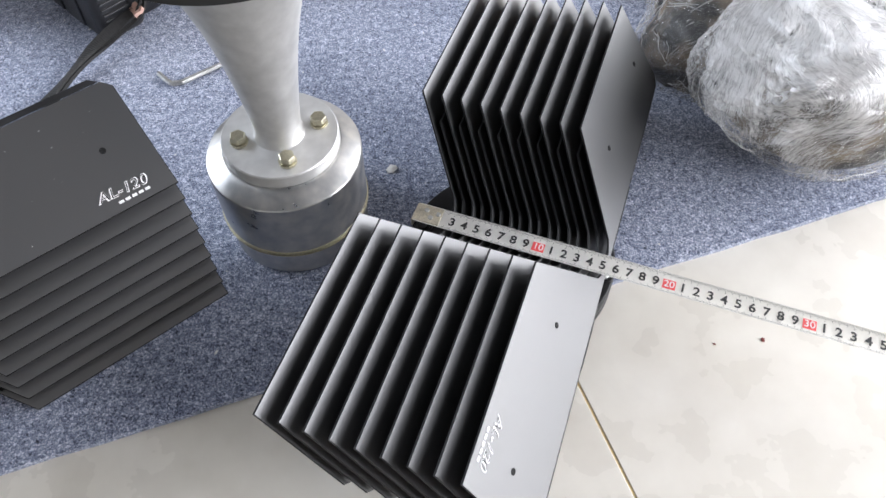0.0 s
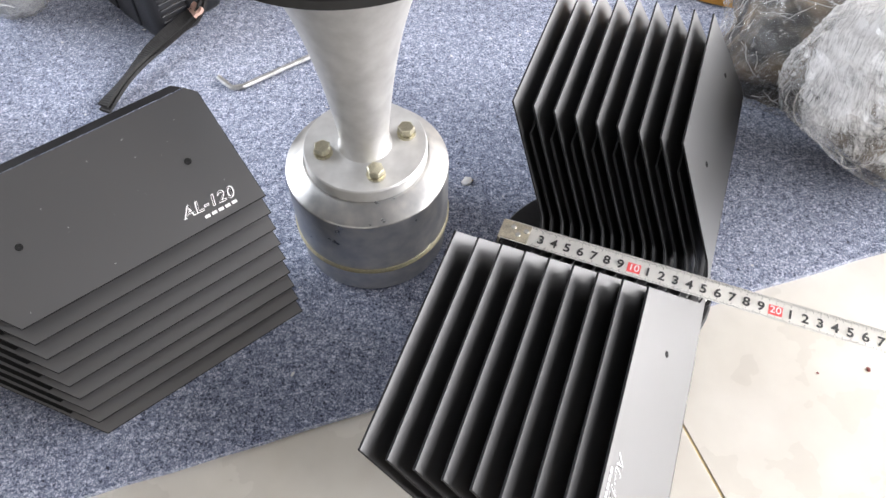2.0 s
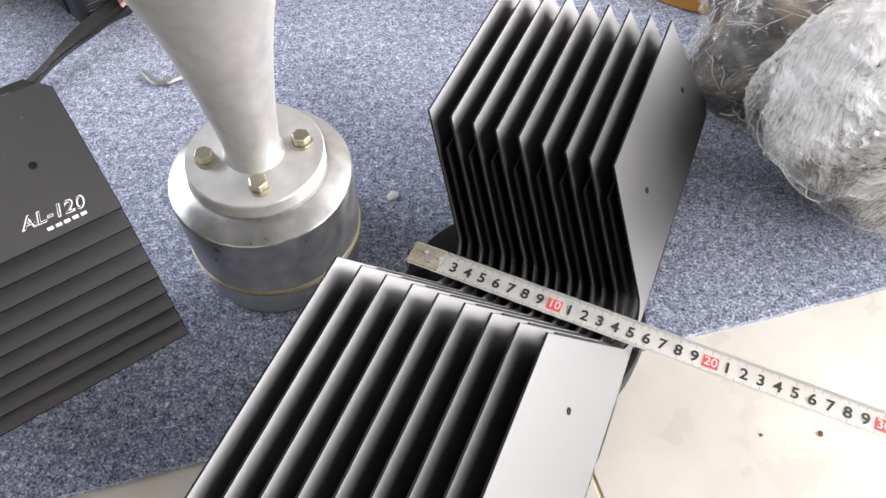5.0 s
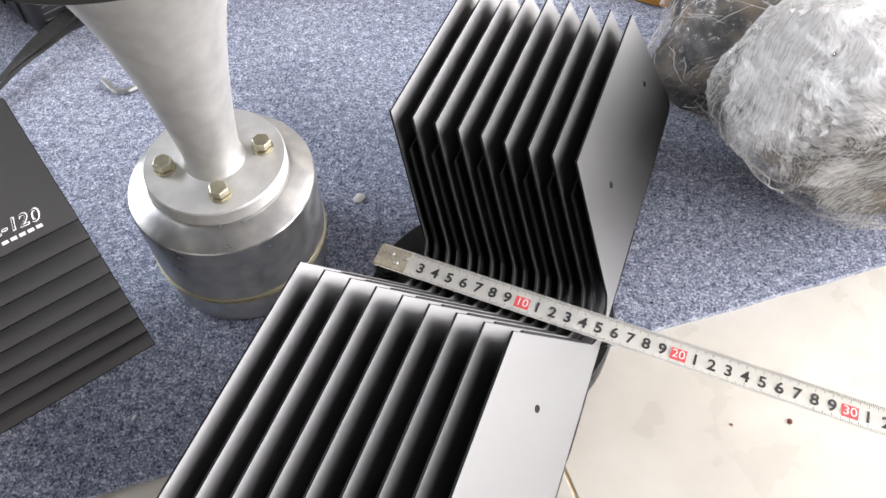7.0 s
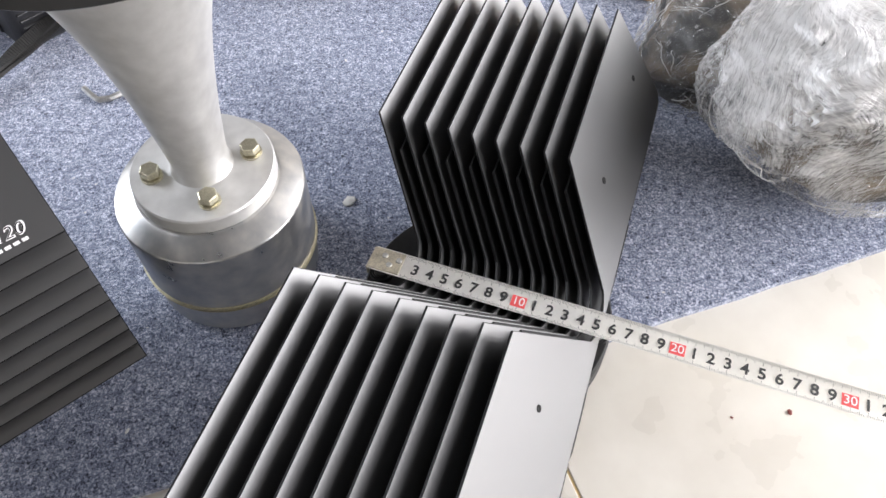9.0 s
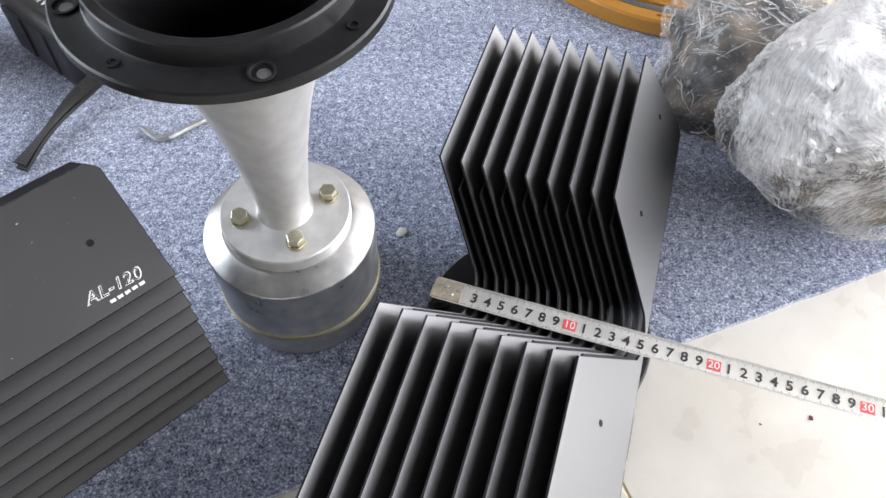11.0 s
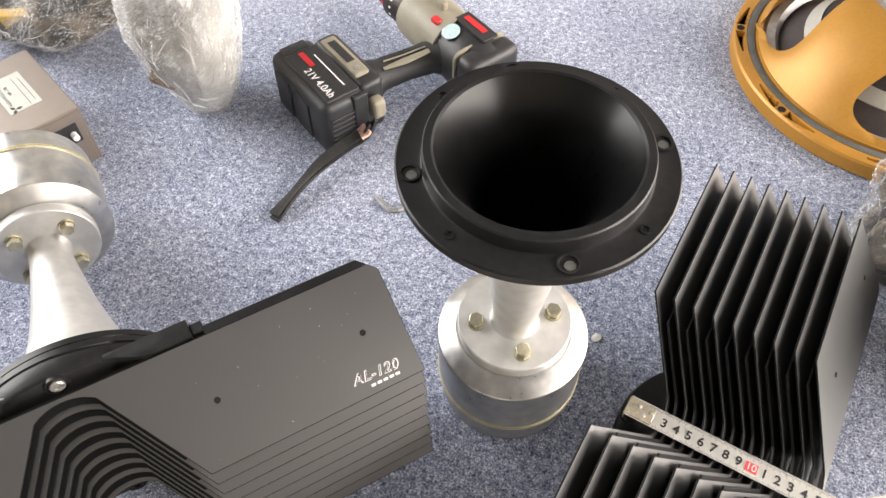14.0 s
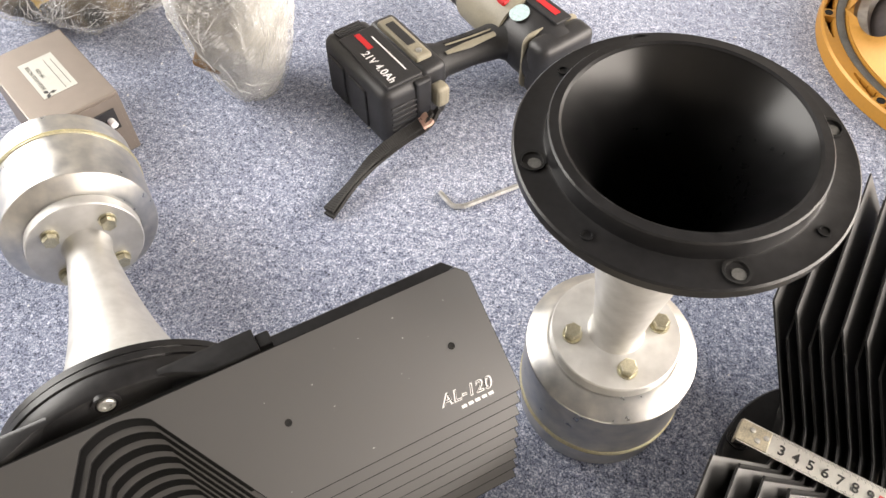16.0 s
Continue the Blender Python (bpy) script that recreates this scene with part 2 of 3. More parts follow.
M_STICKER = mat("pale_blue_sticker", (0.5, 0.66, 0.68), 0.4, 0, 300, 0.3)


# ---- mesh helpers ----
def part(name, bm, material, parent=None, label="", smooth=None, m=None):
    me = bpy.data.meshes.new(name)
    bmesh.ops.recalc_face_normals(bm, faces=bm.faces)
    if m is not None:
        bm.transform(m)
    bm.to_mesh(me)
    bm.free()
    me.materials.append(material)
    if smooth is not None:
        me.shade_smooth()
        me.set_sharp_from_angle(angle=radians(smooth))
    ob = new(name, me)
    if parent is not None:
        ob.parent = parent
    if label:
        tagged(ob, label)
    return ob


def thing(name, m, label, category, group="", kind=""):
    ob = new(name)
    ob.matrix_basis = m
    ob.empty_display_size = 0.02
    return tagged(ob, label, category, group, kind)


def lathe(profile, segs=64, closed=False):
    """A turned body from (radius, height) pairs about z."""
    bm = bmesh.new()
    rings = []
    for r, z in profile:
        if r < 1e-6:
            rings.append([bm.verts.new((0, 0, z))])
        else:
            rings.append([bm.verts.new((r * math.cos(2 * math.pi * i / segs), r * math.sin(2 * math.pi * i / segs), z)) for i in range(segs)])
    pairs = list(zip(rings, rings[1:])) + ([(rings[-1], rings[0])] if closed else [])
    for a, b in pairs:
        for i in range(segs):
            j = (i + 1) % segs
            if len(a) == 1 and len(b) == 1:
                continue
            if len(a) == 1:
                bm.faces.new((a[0], b[j], b[i]))
            elif len(b) == 1:
                bm.faces.new((a[i], a[j], b[0]))
            else:
                bm.faces.new((a[i], a[j], b[j], b[i]))
    return bm


def block(sx, sy, sz, bevel=0.0, at=(0, 0, 0), segs=2):
    bm = bmesh.new()
    bmesh.ops.create_cube(bm, size=1, matrix=Matrix.Translation(at) @ Matrix.Diagonal((sx, sy, sz, 1)))
    if bevel:
        bmesh.ops.bevel(bm, geom=bm.edges[:], offset=bevel, segments=segs, affect="EDGES", profile=0.5)
    return bm


def prism(outline, depth, bevel=0.0):
    """A flat piece: the outline in x, y, from z = 0 up to depth."""
    bm = bmesh.new()
    f = bm.faces.new([bm.verts.new((x, y, 0)) for x, y in outline])
    ex = bmesh.ops.extrude_face_region(bm, geom=[f])
    bmesh.ops.translate(bm, verts=[v for v in ex["geom"] if isinstance(v, bmesh.types.BMVert)], vec=(0, 0, depth))
    if bevel:
        rim = [e for e in bm.edges if abs(e.verts[0].co.z - e.verts[1].co.z) < 1e-7]
        bmesh.ops.bevel(bm, geom=rim, offset=bevel, segments=2, affect="EDGES", profile=0.5)
    return bm


def tube(points, radius, segs=12, flat=1.0):
    """A round bar along points; radius may be a list."""
    bm = bmesh.new()
    pts = [Vector(p) for p in points]
    radii = radius if isinstance(radius, (list, tuple)) else [radius] * len(pts)
    rings = []
    for i, p in enumerate(pts):
        d = (pts[min(i + 1, len(pts) - 1)] - pts[max(i - 1, 0)]).normalized()
        u = d.cross(Vector((0, 0, 1)))
        u = u.normalized() if u.length > 0.05 else Vector((1, 0, 0))
        v = u.cross(d).normalized()
        rings.append([bm.verts.new(p + radii[i] * (u * math.cos(2 * math.pi * k / segs) + flat * v * math.sin(2 * math.pi * k / segs))) for k in range(segs)])
    for a, b in zip(rings, rings[1:]):
        for k in range(segs):
            bm.faces.new((a[k], a[(k + 1) % segs], b[(k + 1) % segs], b[k]))
    bm.faces.new(rings[0])
    bm.faces.new(rings[-1][::-1])
    return bm


def lettering(text, size, material, parent, m, name="lettering", outline=0.0, label=""):
    """Printed characters in the built-in font, 0.2 mm proud."""
    cu = bpy.data.curves.new(name, "FONT")
    cu.body, cu.size, cu.align_x, cu.align_y, cu.extrude = text, size, "CENTER", "CENTER", 0.0001
    cu.offset, cu.space_character = outline, 1.0 + 300 * abs(outline)
    tmp = bpy.data.objects.new(name, cu)
    scene.collection.objects.link(tmp)
    dg = bpy.context.evaluated_depsgraph_get()
    me = bpy.data.meshes.new_from_object(tmp.evaluated_get(dg))
    bpy.data.objects.remove(tmp)
    me.transform(m)
    me.materials.clear()
    me.materials.append(material)
    ob = new(name, me)
    ob.parent = parent
    if label:
        tagged(ob, label)
    return ob


def disc_hole(name, r, parent, m, ring=None):
    """A drilled hole shown as a recessed dark cup with a rim."""
    return part(name, lathe([(0, -0.0012), (r * 0.95, -0.0012), (r, 0.0003), (r * 0.9, 0.0004), (0.0001, 0.0001)], 20), M_HOLE, parent, m=m)


# ---- floor, carpet, room ----
E1, E2 = Vector((0.942, 0.336, 0)), Vector((-0.336, 0.942, 0))
TURN_FLOOR = 19.63
sub = part("floor", block(7.0, 7.0, 0.1, at=(0, 0, -0.0562)), M_JOINT)
tagged(sub, "yellowed mortar bed under cream glazed floor tiles", "floor", kind="structure")
nx = 160
edge = [(-2.4 + 4.8 * i / nx, 0.0015 * noise.noise((i * 0.7, 0, 3)) + 0.0006 * noise.noise((i * 3.1, 5, 3))) for i in range(nx + 1)]
carpet_bm = prism(edge + [(2.4, 2.3), (-2.4, 2.3)], 0.005)
carpet = part("carpet", carpet_bm, M_CARPET, m=pose(-0.1301, 0.2466, -0.005, 0, 0, TURN_FLOOR))
tagged(carpet, "thin blue-grey speckled felt carpet laid over tiles", "carpet", kind="structure")

for nm, m, sx, sz in (("wall_south", pose(0, -2.5, 1.25), 5.4, 2.5), ("wall_north", pose(0, 3.1, 1.25), 5.4, 2.5)):
    w = part(nm, block(sx, 0.12, sz), M_WALL)
    w.matrix_basis = m
    tagged(w, "plain off-white painted room wall", "wall", kind="structure")


def wall_with_window(nm, m, width, x0, x1, z0, z1):
    bm = bmesh.new()
    h = 2.5
    for (a, b, c, d) in ((-width / 2, x0, 0, h), (x1, width / 2, 0, h), (x0, x1, 0, z0), (x0, x1, z1, h)):
        bmesh.ops.create_cube(bm, size=1, matrix=Matrix.Translation(((a + b) / 2, 0, (c + d) / 2)) @ Matrix.Diagonal((b - a, 0.12, d - c, 1)))
    w = part(nm, bm, M_WALL)
    w.matrix_basis = m
    return tagged(w, "off-white painted wall with a wide window opening", "wall", kind="structure")


wall_with_window("wall_east", pose(2.7, 0.3, 0, 0, 0, 90), 5.6, -1.70, 2.60, 0.02, 2.02)
wall_with_window("wall_west", pose(-2.7, 0.3, 0, 0, 0, 90), 5.6, -0.4, 1.8, 0.55, 2.25)
ceil = part("ceiling", block(5.5, 5.7, 0.1, at=(0, 0.3, 2.55)), M_CEIL)
tagged(ceil, "plain grey board ceiling", "ceiling", kind="structure")


# ---- slant-plate acoustic lens: local x = stack, y = along the wings, z = out of the horn ----
TILT_PLATE = radians(33.2)
PITCH, FRONT_X, FRONT_Z = 0.0156, -0.0340, 0.1056
WING, NOTCH, NOTCH_IN, NOTCH_D, DEEP = 0.220, 0.0641, 0.0171, 0.0790, 0.0935


def plate_outline(d0, d1, wing, chamfer):
    """Outline in (wing, depth): a strip with a V notch that has a bowed bottom."""
    half0 = NOTCH + (NOTCH_IN - NOTCH) * d0 / NOTCH_D
    pts = [(-wing, d0), (-half0, d0)]
    for i in range(15):
        u = i / 7 - 1
        pts.append((0.0190 * u, 0.0757 + 0.0058 * (1 - abs(u) ** 2.2)))
    pts += [(half0, d0), (wing, d0), (wing, d1 - chamfer), (wing - chamfer, d1), (-wing + chamfer, d1), (-wing, d1 - chamfer)]
    return pts


def plate_frame(k):
    """Maps (wing, depth, thickness) into the lens for plate k of -4 .. 4."""
    x = FRONT_X + k * PITCH
    s, c = math.sin(TILT_PLATE), math.cos(TILT_PLATE)
    return Matrix(((0, s, c, x), (1, 0, 0, 0), (0, -c, s, FRONT_Z), (0, 0, 0, 1)))


def dark_rim(me, f):
    """Gives the cut edge of a plate its own dull black."""
    me.materials.append(M_EDGE)
    n = f.to_3x3() @ Vector((0, 0, 1))
    for poly in me.polygons:
        poly.material_index = 1 if abs(poly.normal.dot(n)) < 0.96 else 0


def saddle(width):
    """A bar across the flange: full height at both ends, swept down to the flange between."""
    top = []
    for i in range(33):
        y = -0.087 + 0.174 * i / 32
        t = min(1.0, max(0.0, (abs(y) - 0.030) / 0.030))
        top.append((y, 0.0215 + 0.0115 * t * t * (3 - 2 * t)))
    bm = prism([(-0.087, 0.0165)] + top + [(0.087, 0.0165)], width, 0.0012)
    bm.transform(Matrix(((0, 0, 1, 0), (1, 0, 0, 0), (0, 1, 0, 0), (0, 0, 0, 1))))
    return bm


def acoustic_lens(m, label):
    root = thing("acoustic_lens", m, label, "acoustic lens", "slant-plate lenses")
    # round mounting flange with a sloped collar
    part("flange", lathe([(0, 0), (0.0815, 0), (0.0830, 0.0015), (0.0830, 0.0060), (0.0818, 0.0068), (0.0818, 0.0080), (0.0830, 0.0088), (0.0830, 0.0200), (0.0815, 0.0222), (0.0780, 0.0228), (0.0640, 0.0215), (0.0, 0.0205)], 96), M_FLANGE, root, "round satin black cast mounting flange", 35)
    for sx in (-1, 1):
        bar_x = FRONT_X + (4 if sx > 0 else -4) * PITCH + DEEP * math.sin(TILT_PLATE) - 0.004 * sx
        part("mounting_bar", saddle(0.016), M_FLANGE, root, "cast bar scooped out in the middle", 40, pose(bar_x - 0.0145, 0, 0))
        for sy in (-1, 1):
            lug = part("end_lug", block(0.010, 0.009, 0.011, 0.0012, (bar_x - 0.0075, 0.0912 * sy, 0.0245)), M_FLANGE, root)
            part("lug_screw", lathe([(0, 0), (0.0016, 0), (0.0014, 0.0006), (0, 0.0008)], 12), M_STEEL, lug, m=pose(bar_x - 0.0055, 0.0912 * sy, 0.0300))
        seat = part("screw_seat", lathe([(0.0082, -0.0020), (0.0080, 0.0005), (0.0066, 0.0006), (0.0060, -0.0006), (0, -0.0006)], 28), M_FLANGE, root, smooth=40)
        seat.matrix_basis = pose(0.0742 * sx, 0, 0.0236)
        part("socket_screw", lathe([(0.0050, -0.0005), (0.0050, 0.0010), (0.0044, 0.0016), (0.0027, 0.0016), (0.0025, 0.0002), (0, 0.0002)], 18), M_STEEL if sx > 0 else M_FLANGE, seat)
    for k in range(-4, 5):
        out = k == 4
        bm = prism(plate_outline(0, 0.0850 if out else DEEP, WING, 0.006), 0.0016, 0.00045)
        pl = part("plate", bm, M_BLACK, root, m=plate_frame(k))
        dark_rim(pl.data, plate_frame(k))
        if not out:
            continue
        tagged(pl, "outer black anodised plate with white print")
        f = plate_frame(4)
        for w, d in ((-0.1908, 0.042), (-0.0854, 0.042), (0.0854, 0.042), (0.1908, 0.042)):
            disc_hole("screw_hole", 0.0022, pl, f @ pose(w, d, 0.0016))
        # print near the outer front corner of one wing, top of the letters towards the flange
        flip = Matrix.Diagonal((-1, 1, 1, 1))
        lean = Matrix(((1, 0.25, 0, 0), (0, 1, 0, 0), (0, 0, 1, 0), (0, 0, 0, 1)))
        for off, up, ink in ((0.00032, 0.0018, M_WHITE_INK), (-0.00020, 0.00195, M_EDGE)):
            lettering("AL-120", 0.0098, ink, pl, f @ pose(-0.188, 0.0132, up, 0, 0, 3) @ flip @ lean @ Matrix.Diagonal((1.06, 1, 1, 1)), "model_lettering", off, "white outlined letters" if ink is M_WHITE_INK else "")
        for i in range(5):
            part("maker_mark", block(0.0033, 0.0019, 0.0002, 0, (0, 0, 0)), M_WHITE_INK, pl, m=f @ pose(-0.1828 - i * 0.0046, 0.0062, 0.0018))
        # dark rail along the back edge of the outer plate on both wings
        for sgn in (-1, 1):
            lip = bmesh.new()
            y0, y1, y2 = sgn * 0.0950, sgn * (WING - 0.0065), sgn * (WING - 0.012)
            near = [f @ Vector((y, 0.0851, th)) for y, th in ((y0, 0.0016), (y1, 0.0016))]
            far = [f @ Vector((y, 0.0912, -0.0018)) for y in (y2, y0)]
            fc = lip.faces.new([lip.verts.new(v) for v in near + far])
            ex = bmesh.ops.extrude_face_region(lip, geom=[fc])
            bmesh.ops.translate(lip, verts=[v for v in ex["geom"] if isinstance(v, bmesh.types.BMVert)], vec=(-0.0006, 0, -0.0010))
            part("rear_rail", lip, M_FLANGE, pl)
    for i in range(8):
        bm = prism(plate_outline(0.020, DEEP - 0.002, WING - 0.004, 0.006), 0.0016)
        part("inner_plate", bm, M_FIN, root, m=plate_frame(-3.5 + i))
    return root


def axes(s, w, z, at):
    return Matrix(((s[0], w[0], z[0], at[0]), (s[1], w[1], z[1], at[1]), (s[2], w[2], z[2], at[2]), (0, 0, 0, 1)))


S_A = Vector((0.9456, -0.3255, 0)).normalized()
LENS_A = axes(S_A, Vector((0, 0, 1)).cross(S_A), (0, 0, 1), (0.0537, 0.3570, 0.0005))
acoustic_lens(LENS_A, "black slant-plate acoustic lens standing on its round flange")

A_B = Vector((0.6370, -0.7660, 0.0862)).normalized()
S_B = (Vector((-0.0543, 0.0669, 0.9963)) - A_B * A_B.dot(Vector((-0.0543, 0.0669, 0.9963)))).normalized()
LENS_B = axes(S_B, A_B.cross(S_B), A_B, (-0.4125, 0.2765, 0.0880))
acoustic_lens(LENS_B, "black slant-plate acoustic lens lying bolted to a horn")


# ---- horn with compression driver: local z = out of the horn, base of the driver at 0 ----
def hex_bolt(parent, m):
    pts = [(0.0060 * math.cos(math.pi * i / 3), 0.0060 * math.sin(math.pi * i / 3)) for i in range(6)]
    head = prism(pts, 0.0055, 0.0007)
    b = part("bolt", head, M_BOLT, parent)
    b.matrix_basis = m @ pose(0, 0, 0.0022)
    part("washer", lathe([(0.0, 0.0), (0.0067, 0.0), (0.0067, 0.0018), (0.0, 0.0018)], 24), M_BOLT, b, m=pose(0, 0, -0.0022))
    return b


def horn(m, label, bolt_turn, flange_turn):
    root = thing("horn_driver", m, label, "horn driver", "horns with drivers")
    drv = part("driver_body", lathe([(0, 0.031), (0.0578, 0.031), (0.0586, 0.0322), (0.0590, 0.0845), (0.0585, 0.0855), (0.0470, 0.0928), (0.0450, 0.0935), (0, 0.0935)], 96), M_ZINC, root, "dull zinc-plated steel driver body", 18)
    part("rear_cover", lathe([(0, 0), (0.0550, 0), (0.0566, 0.0018), (0.0572, 0.0268), (0.0562, 0.0282), (0, 0.0282)], 96), M_ZINC, drv, smooth=30)
    part("brass_band", lathe([(0.0, 0.0270), (0.0572, 0.0272), (0.0594, 0.0276), (0.0596, 0.0284), (0.0574, 0.0288), (0.0574, 0.0304), (0.0596, 0.0308), (0.0597, 0.0317), (0.0576, 0.0320), (0, 0.0322)], 96), M_BRASS, drv, "thin yellowed band between cover and body", 25)
    hp = [(0, 0.0930), (0.0428, 0.0930), (0.0437, 0.0940), (0.0437, 0.1035), (0.0429, 0.1046), (0.0225, 0.1049), (0.0190, 0.1058)]
    for i in range(25):
        t = i / 24
        hp.append((0.0163 * math.exp(6.0 * t * 0.1745) + 0.0012 * math.exp(-40 * t) + 0.0130 * t ** 4, 0.1085 + t * 0.1745))
    part("horn_body", lathe(hp, 80), M_ALU, root, "cast aluminium exponential horn, dull and scuffed", 35)
    fl = part("mouth_flange", lathe([(0.0600, 0.2790), (0.0600, 0.2826), (0.0805, 0.2826), (0.0815, 0.2836), (0.0815, 0.2884), (0.0805, 0.2894), (0.0676, 0.2895), (0.0662, 0.2902), (0.0656, 0.2998), (0.0648, 0.3008), (0.0604, 0.3011), (0.0590, 0.3001)], 96), M_FLANGE, root, "flat black round flange with a raised rim", 35)
    inner = [(0.0145 + 0.0445 * (0.45 * t + 0.55 * t ** 4.5), 0.1098 + 0.19 * t) for t in (i / 32 for i in range(33))]
    part("throat", lathe([(0, 0.1095)] + inner, 80), M_MOUTH, root, "gloss black painted inside of the horn", 60)
    for i in range(4):
        a = radians(flange_turn + 90 * i)
        h = part("bolt_hole", lathe([(0.0062, 0.0003), (0.0064, 0.0012), (0.0052, 0.0012), (0.0046, -0.0002), (0, -0.0002)], 24), M_HOLE, fl, smooth=30)
        h.matrix_basis = pose(0.0729 * math.cos(a), 0.0729 * math.sin(a), 0.2894)
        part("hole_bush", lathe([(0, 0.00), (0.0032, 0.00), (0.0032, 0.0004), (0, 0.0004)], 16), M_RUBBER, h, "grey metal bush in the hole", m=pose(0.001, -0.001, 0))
        a += radians(38)
        tap = part("threaded_hole", lathe([(0.0030, 0.0002), (0.0031, 0.0009), (0.0022, 0.0009), (0.0019, 0.0001), (0, 0.0001)], 18), M_FLANGE, fl)
        tap.matrix_basis = pose(0.0735 * math.cos(a), 0.0735 * math.sin(a), 0.2894)
    for i in range(4):
        a = radians(bolt_turn + 90 * i)
        hex_bolt(root, pose(0.0300 * math.cos(a), 0.0300 * math.sin(a), 0.1048, 0, 0, 17 * i))
    return root


# standing horn, its mouth up
horn(pose(-0.1210, 0.4070, 0.0020, 2.05, 0, 0), "silver horn with black mouth flange standing on its driver", 18.35, 19.3)
# lying horn behind the lens: driver on the carpet
BACK = LENS_B @ pose(0, 0, -0.2894)
hb = horn(BACK, "silver horn and driver lying on carpet behind a lens", 40, 0)
for a, zz in ((118, 0.012), (150, 0.012)):
    tb = part("terminal_tab", block(0.010, 0.006, 0.0012, 0.0004, (0.060, 0, zz)), M_BRASS, hb, "small brass solder tab")
    tb.matrix_basis = pose(0, 0, 0, 0, 0, a)


# ---- woofer lying on its face, basket and magnet up ----
ARM = radians(216.0 - 12.5)


def woofer(m):
    root = thing("woofer", m, "gold-painted bass loudspeaker lying face down on carpet", "loudspeaker")
    part("rim", lathe([(0.163, 0), (0.192, 0), (0.1965, 0.002), (0.1965, 0.017), (0.1945, 0.0195), (0.1943, 0.012), (0.1825, 0.012), (0.1823, 0.0195), (0.1810, 0.0195), (0.1806, 0.016), (0.1705, 0.016), (0.1700, 0.022), (0.163, 0.022)], 128, True), M_GOLD, root, "gold rim of the cast basket", 35)
    bm = bmesh.new()
    na, nr = 1152, 12
    holes = [25.5 + 45 * k for k in range(8)]

    def drop(deg, r):
        for h in holes:
            d = abs((deg - h + 180) % 360 - 180)
            if 2.2 < d < 13.5:
                w = 0.0046 * (13.5 - d) / 11.3 + 0.0006
                if abs(r - (0.1880 - 0.0012 * (d - 2.2) / 11.3)) < w:
                    return 0.0075
        return 0.0
    grid = [[bm.verts.new((r * math.cos(2 * math.pi * i / na), r * math.sin(2 * math.pi * i / na), 0.0195 - drop(360 * i / na, r))) for r in (0.1822 + 0.0124 * j / nr for j in range(nr + 1))] for i in range(na)]
    for i in range(na):
        for j in range(nr):
            bm.faces.new((grid[i][j], grid[i][j + 1], grid[(i + 1) % na][j + 1], grid[(i + 1) % na][j]))
    part("rim_face", bm, M_GOLD, root, "rim face with cast pockets beside each screw hole")
    part("gasket", lathe([(0.1708, 0.0161), (0.1808, 0.0161), (0.1802, 0.0195), (0.1765, 0.0208), (0.1715, 0.0195)], 128, True), M_RUBBER, root, "dark grey gasket ring", 40)
    part("cone", lathe([(0.1655, 0.006), (0.150, 0.010), (0.146, 0.006), (0.055, 0.082), (0.0, 0.084)], 96), M_CONE, root, "dark brown paper cone seen between the basket arms", 40)
    part("surround", lathe([(0.1655, 0.010), (0.158, 0.019), (0.148, 0.020), (0.142, 0.013), (0.1425, 0.011), (0.150, 0.017), (0.157, 0.016), (0.1645, 0.007)], 96, True), M_MAGNET, root, "grey cloth surround of the cone", 40)
    part("cone_band", lathe([(0.118, 0.0298), (0.104, 0.0416), (0.1045, 0.0430), (0.1185, 0.0312)], 96, True), M_LABEL, root, "pale band on the back of the cone", 40)
    # basket: broad arms that leave rounded windows
    n, rows, cols = 4, 40, 28
    bm = bmesh.new()
    for k in range(n):
        prev = None
        for j in range(rows + 1):
            tt = -math.cos(math.pi * j / rows)
            open_half = 0.36 * max(0.0, 1 - abs(tt) ** 2.8) ** (1 / 2.8) * (1 - 0.6 * tt)
            t = 0.5 + 0.42 * tt
            if j == 0 or j == rows:
                t = 0.0 if j == 0 else 1.0
            r, z = 0.1700 - t * 0.1, 0.0200 + 0.085 * (1 - (1 - t) ** 1.7)
            half = math.pi / n - open_half
            ring = []
            for i in range(cols + 1):
                u = i / cols * 2 - 1
                a = ARM + 2 * math.pi * k / n + u * half
                crown = -0.004 * (abs(u) ** 4) * (1 if 0 < j < rows else 0)
                ring.append(bm.verts.new((r * math.cos(a), r * math.sin(a), z + crown)))
            if prev:
                for i in range(cols):
                    bm.faces.new((prev[i], prev[i + 1], ring[i + 1], ring[i]))
            prev = ring
    bmesh.ops.remove_doubles(bm, verts=bm.verts[:], dist=0.0002)
    bmesh.ops.solidify(bm, geom=bm.faces[:], thickness=0.006)
    part("basket", bm, M_GOLD, root, "gold cast basket with broad rounded arms", 50)
    mg = part("magnet", lathe([(0.0, 0.09), (0.0735, 0.09), (0.0745, 0.1045), (0.070, 0.1065), (0.0695, 0.14), (0.0675, 0.143), (0, 0.143)], 80), M_MAGNET, root, "grey magnet pot", 30)
    part("rating_label", lathe([(0, 0.1432), (0.045, 0.1432), (0.045, 0.1436), (0, 0.1436)], 48), M_LABEL, mg, "round pale label")
    for k in range(8):
        a = 22.5 + 45 * k + 3
        h = part("mounting_hole", lathe([(0.0045, 0), (0.0046, 0.0006), (0.0038, 0.0007), (0.0036, 0.0002), (0, 0.0002)], 20), M_HOLE, root)
        h.matrix_basis = pose(0.1885 * math.cos(radians(a)), 0.1885 * math.sin(radians(a)), 0.0195)
    return root


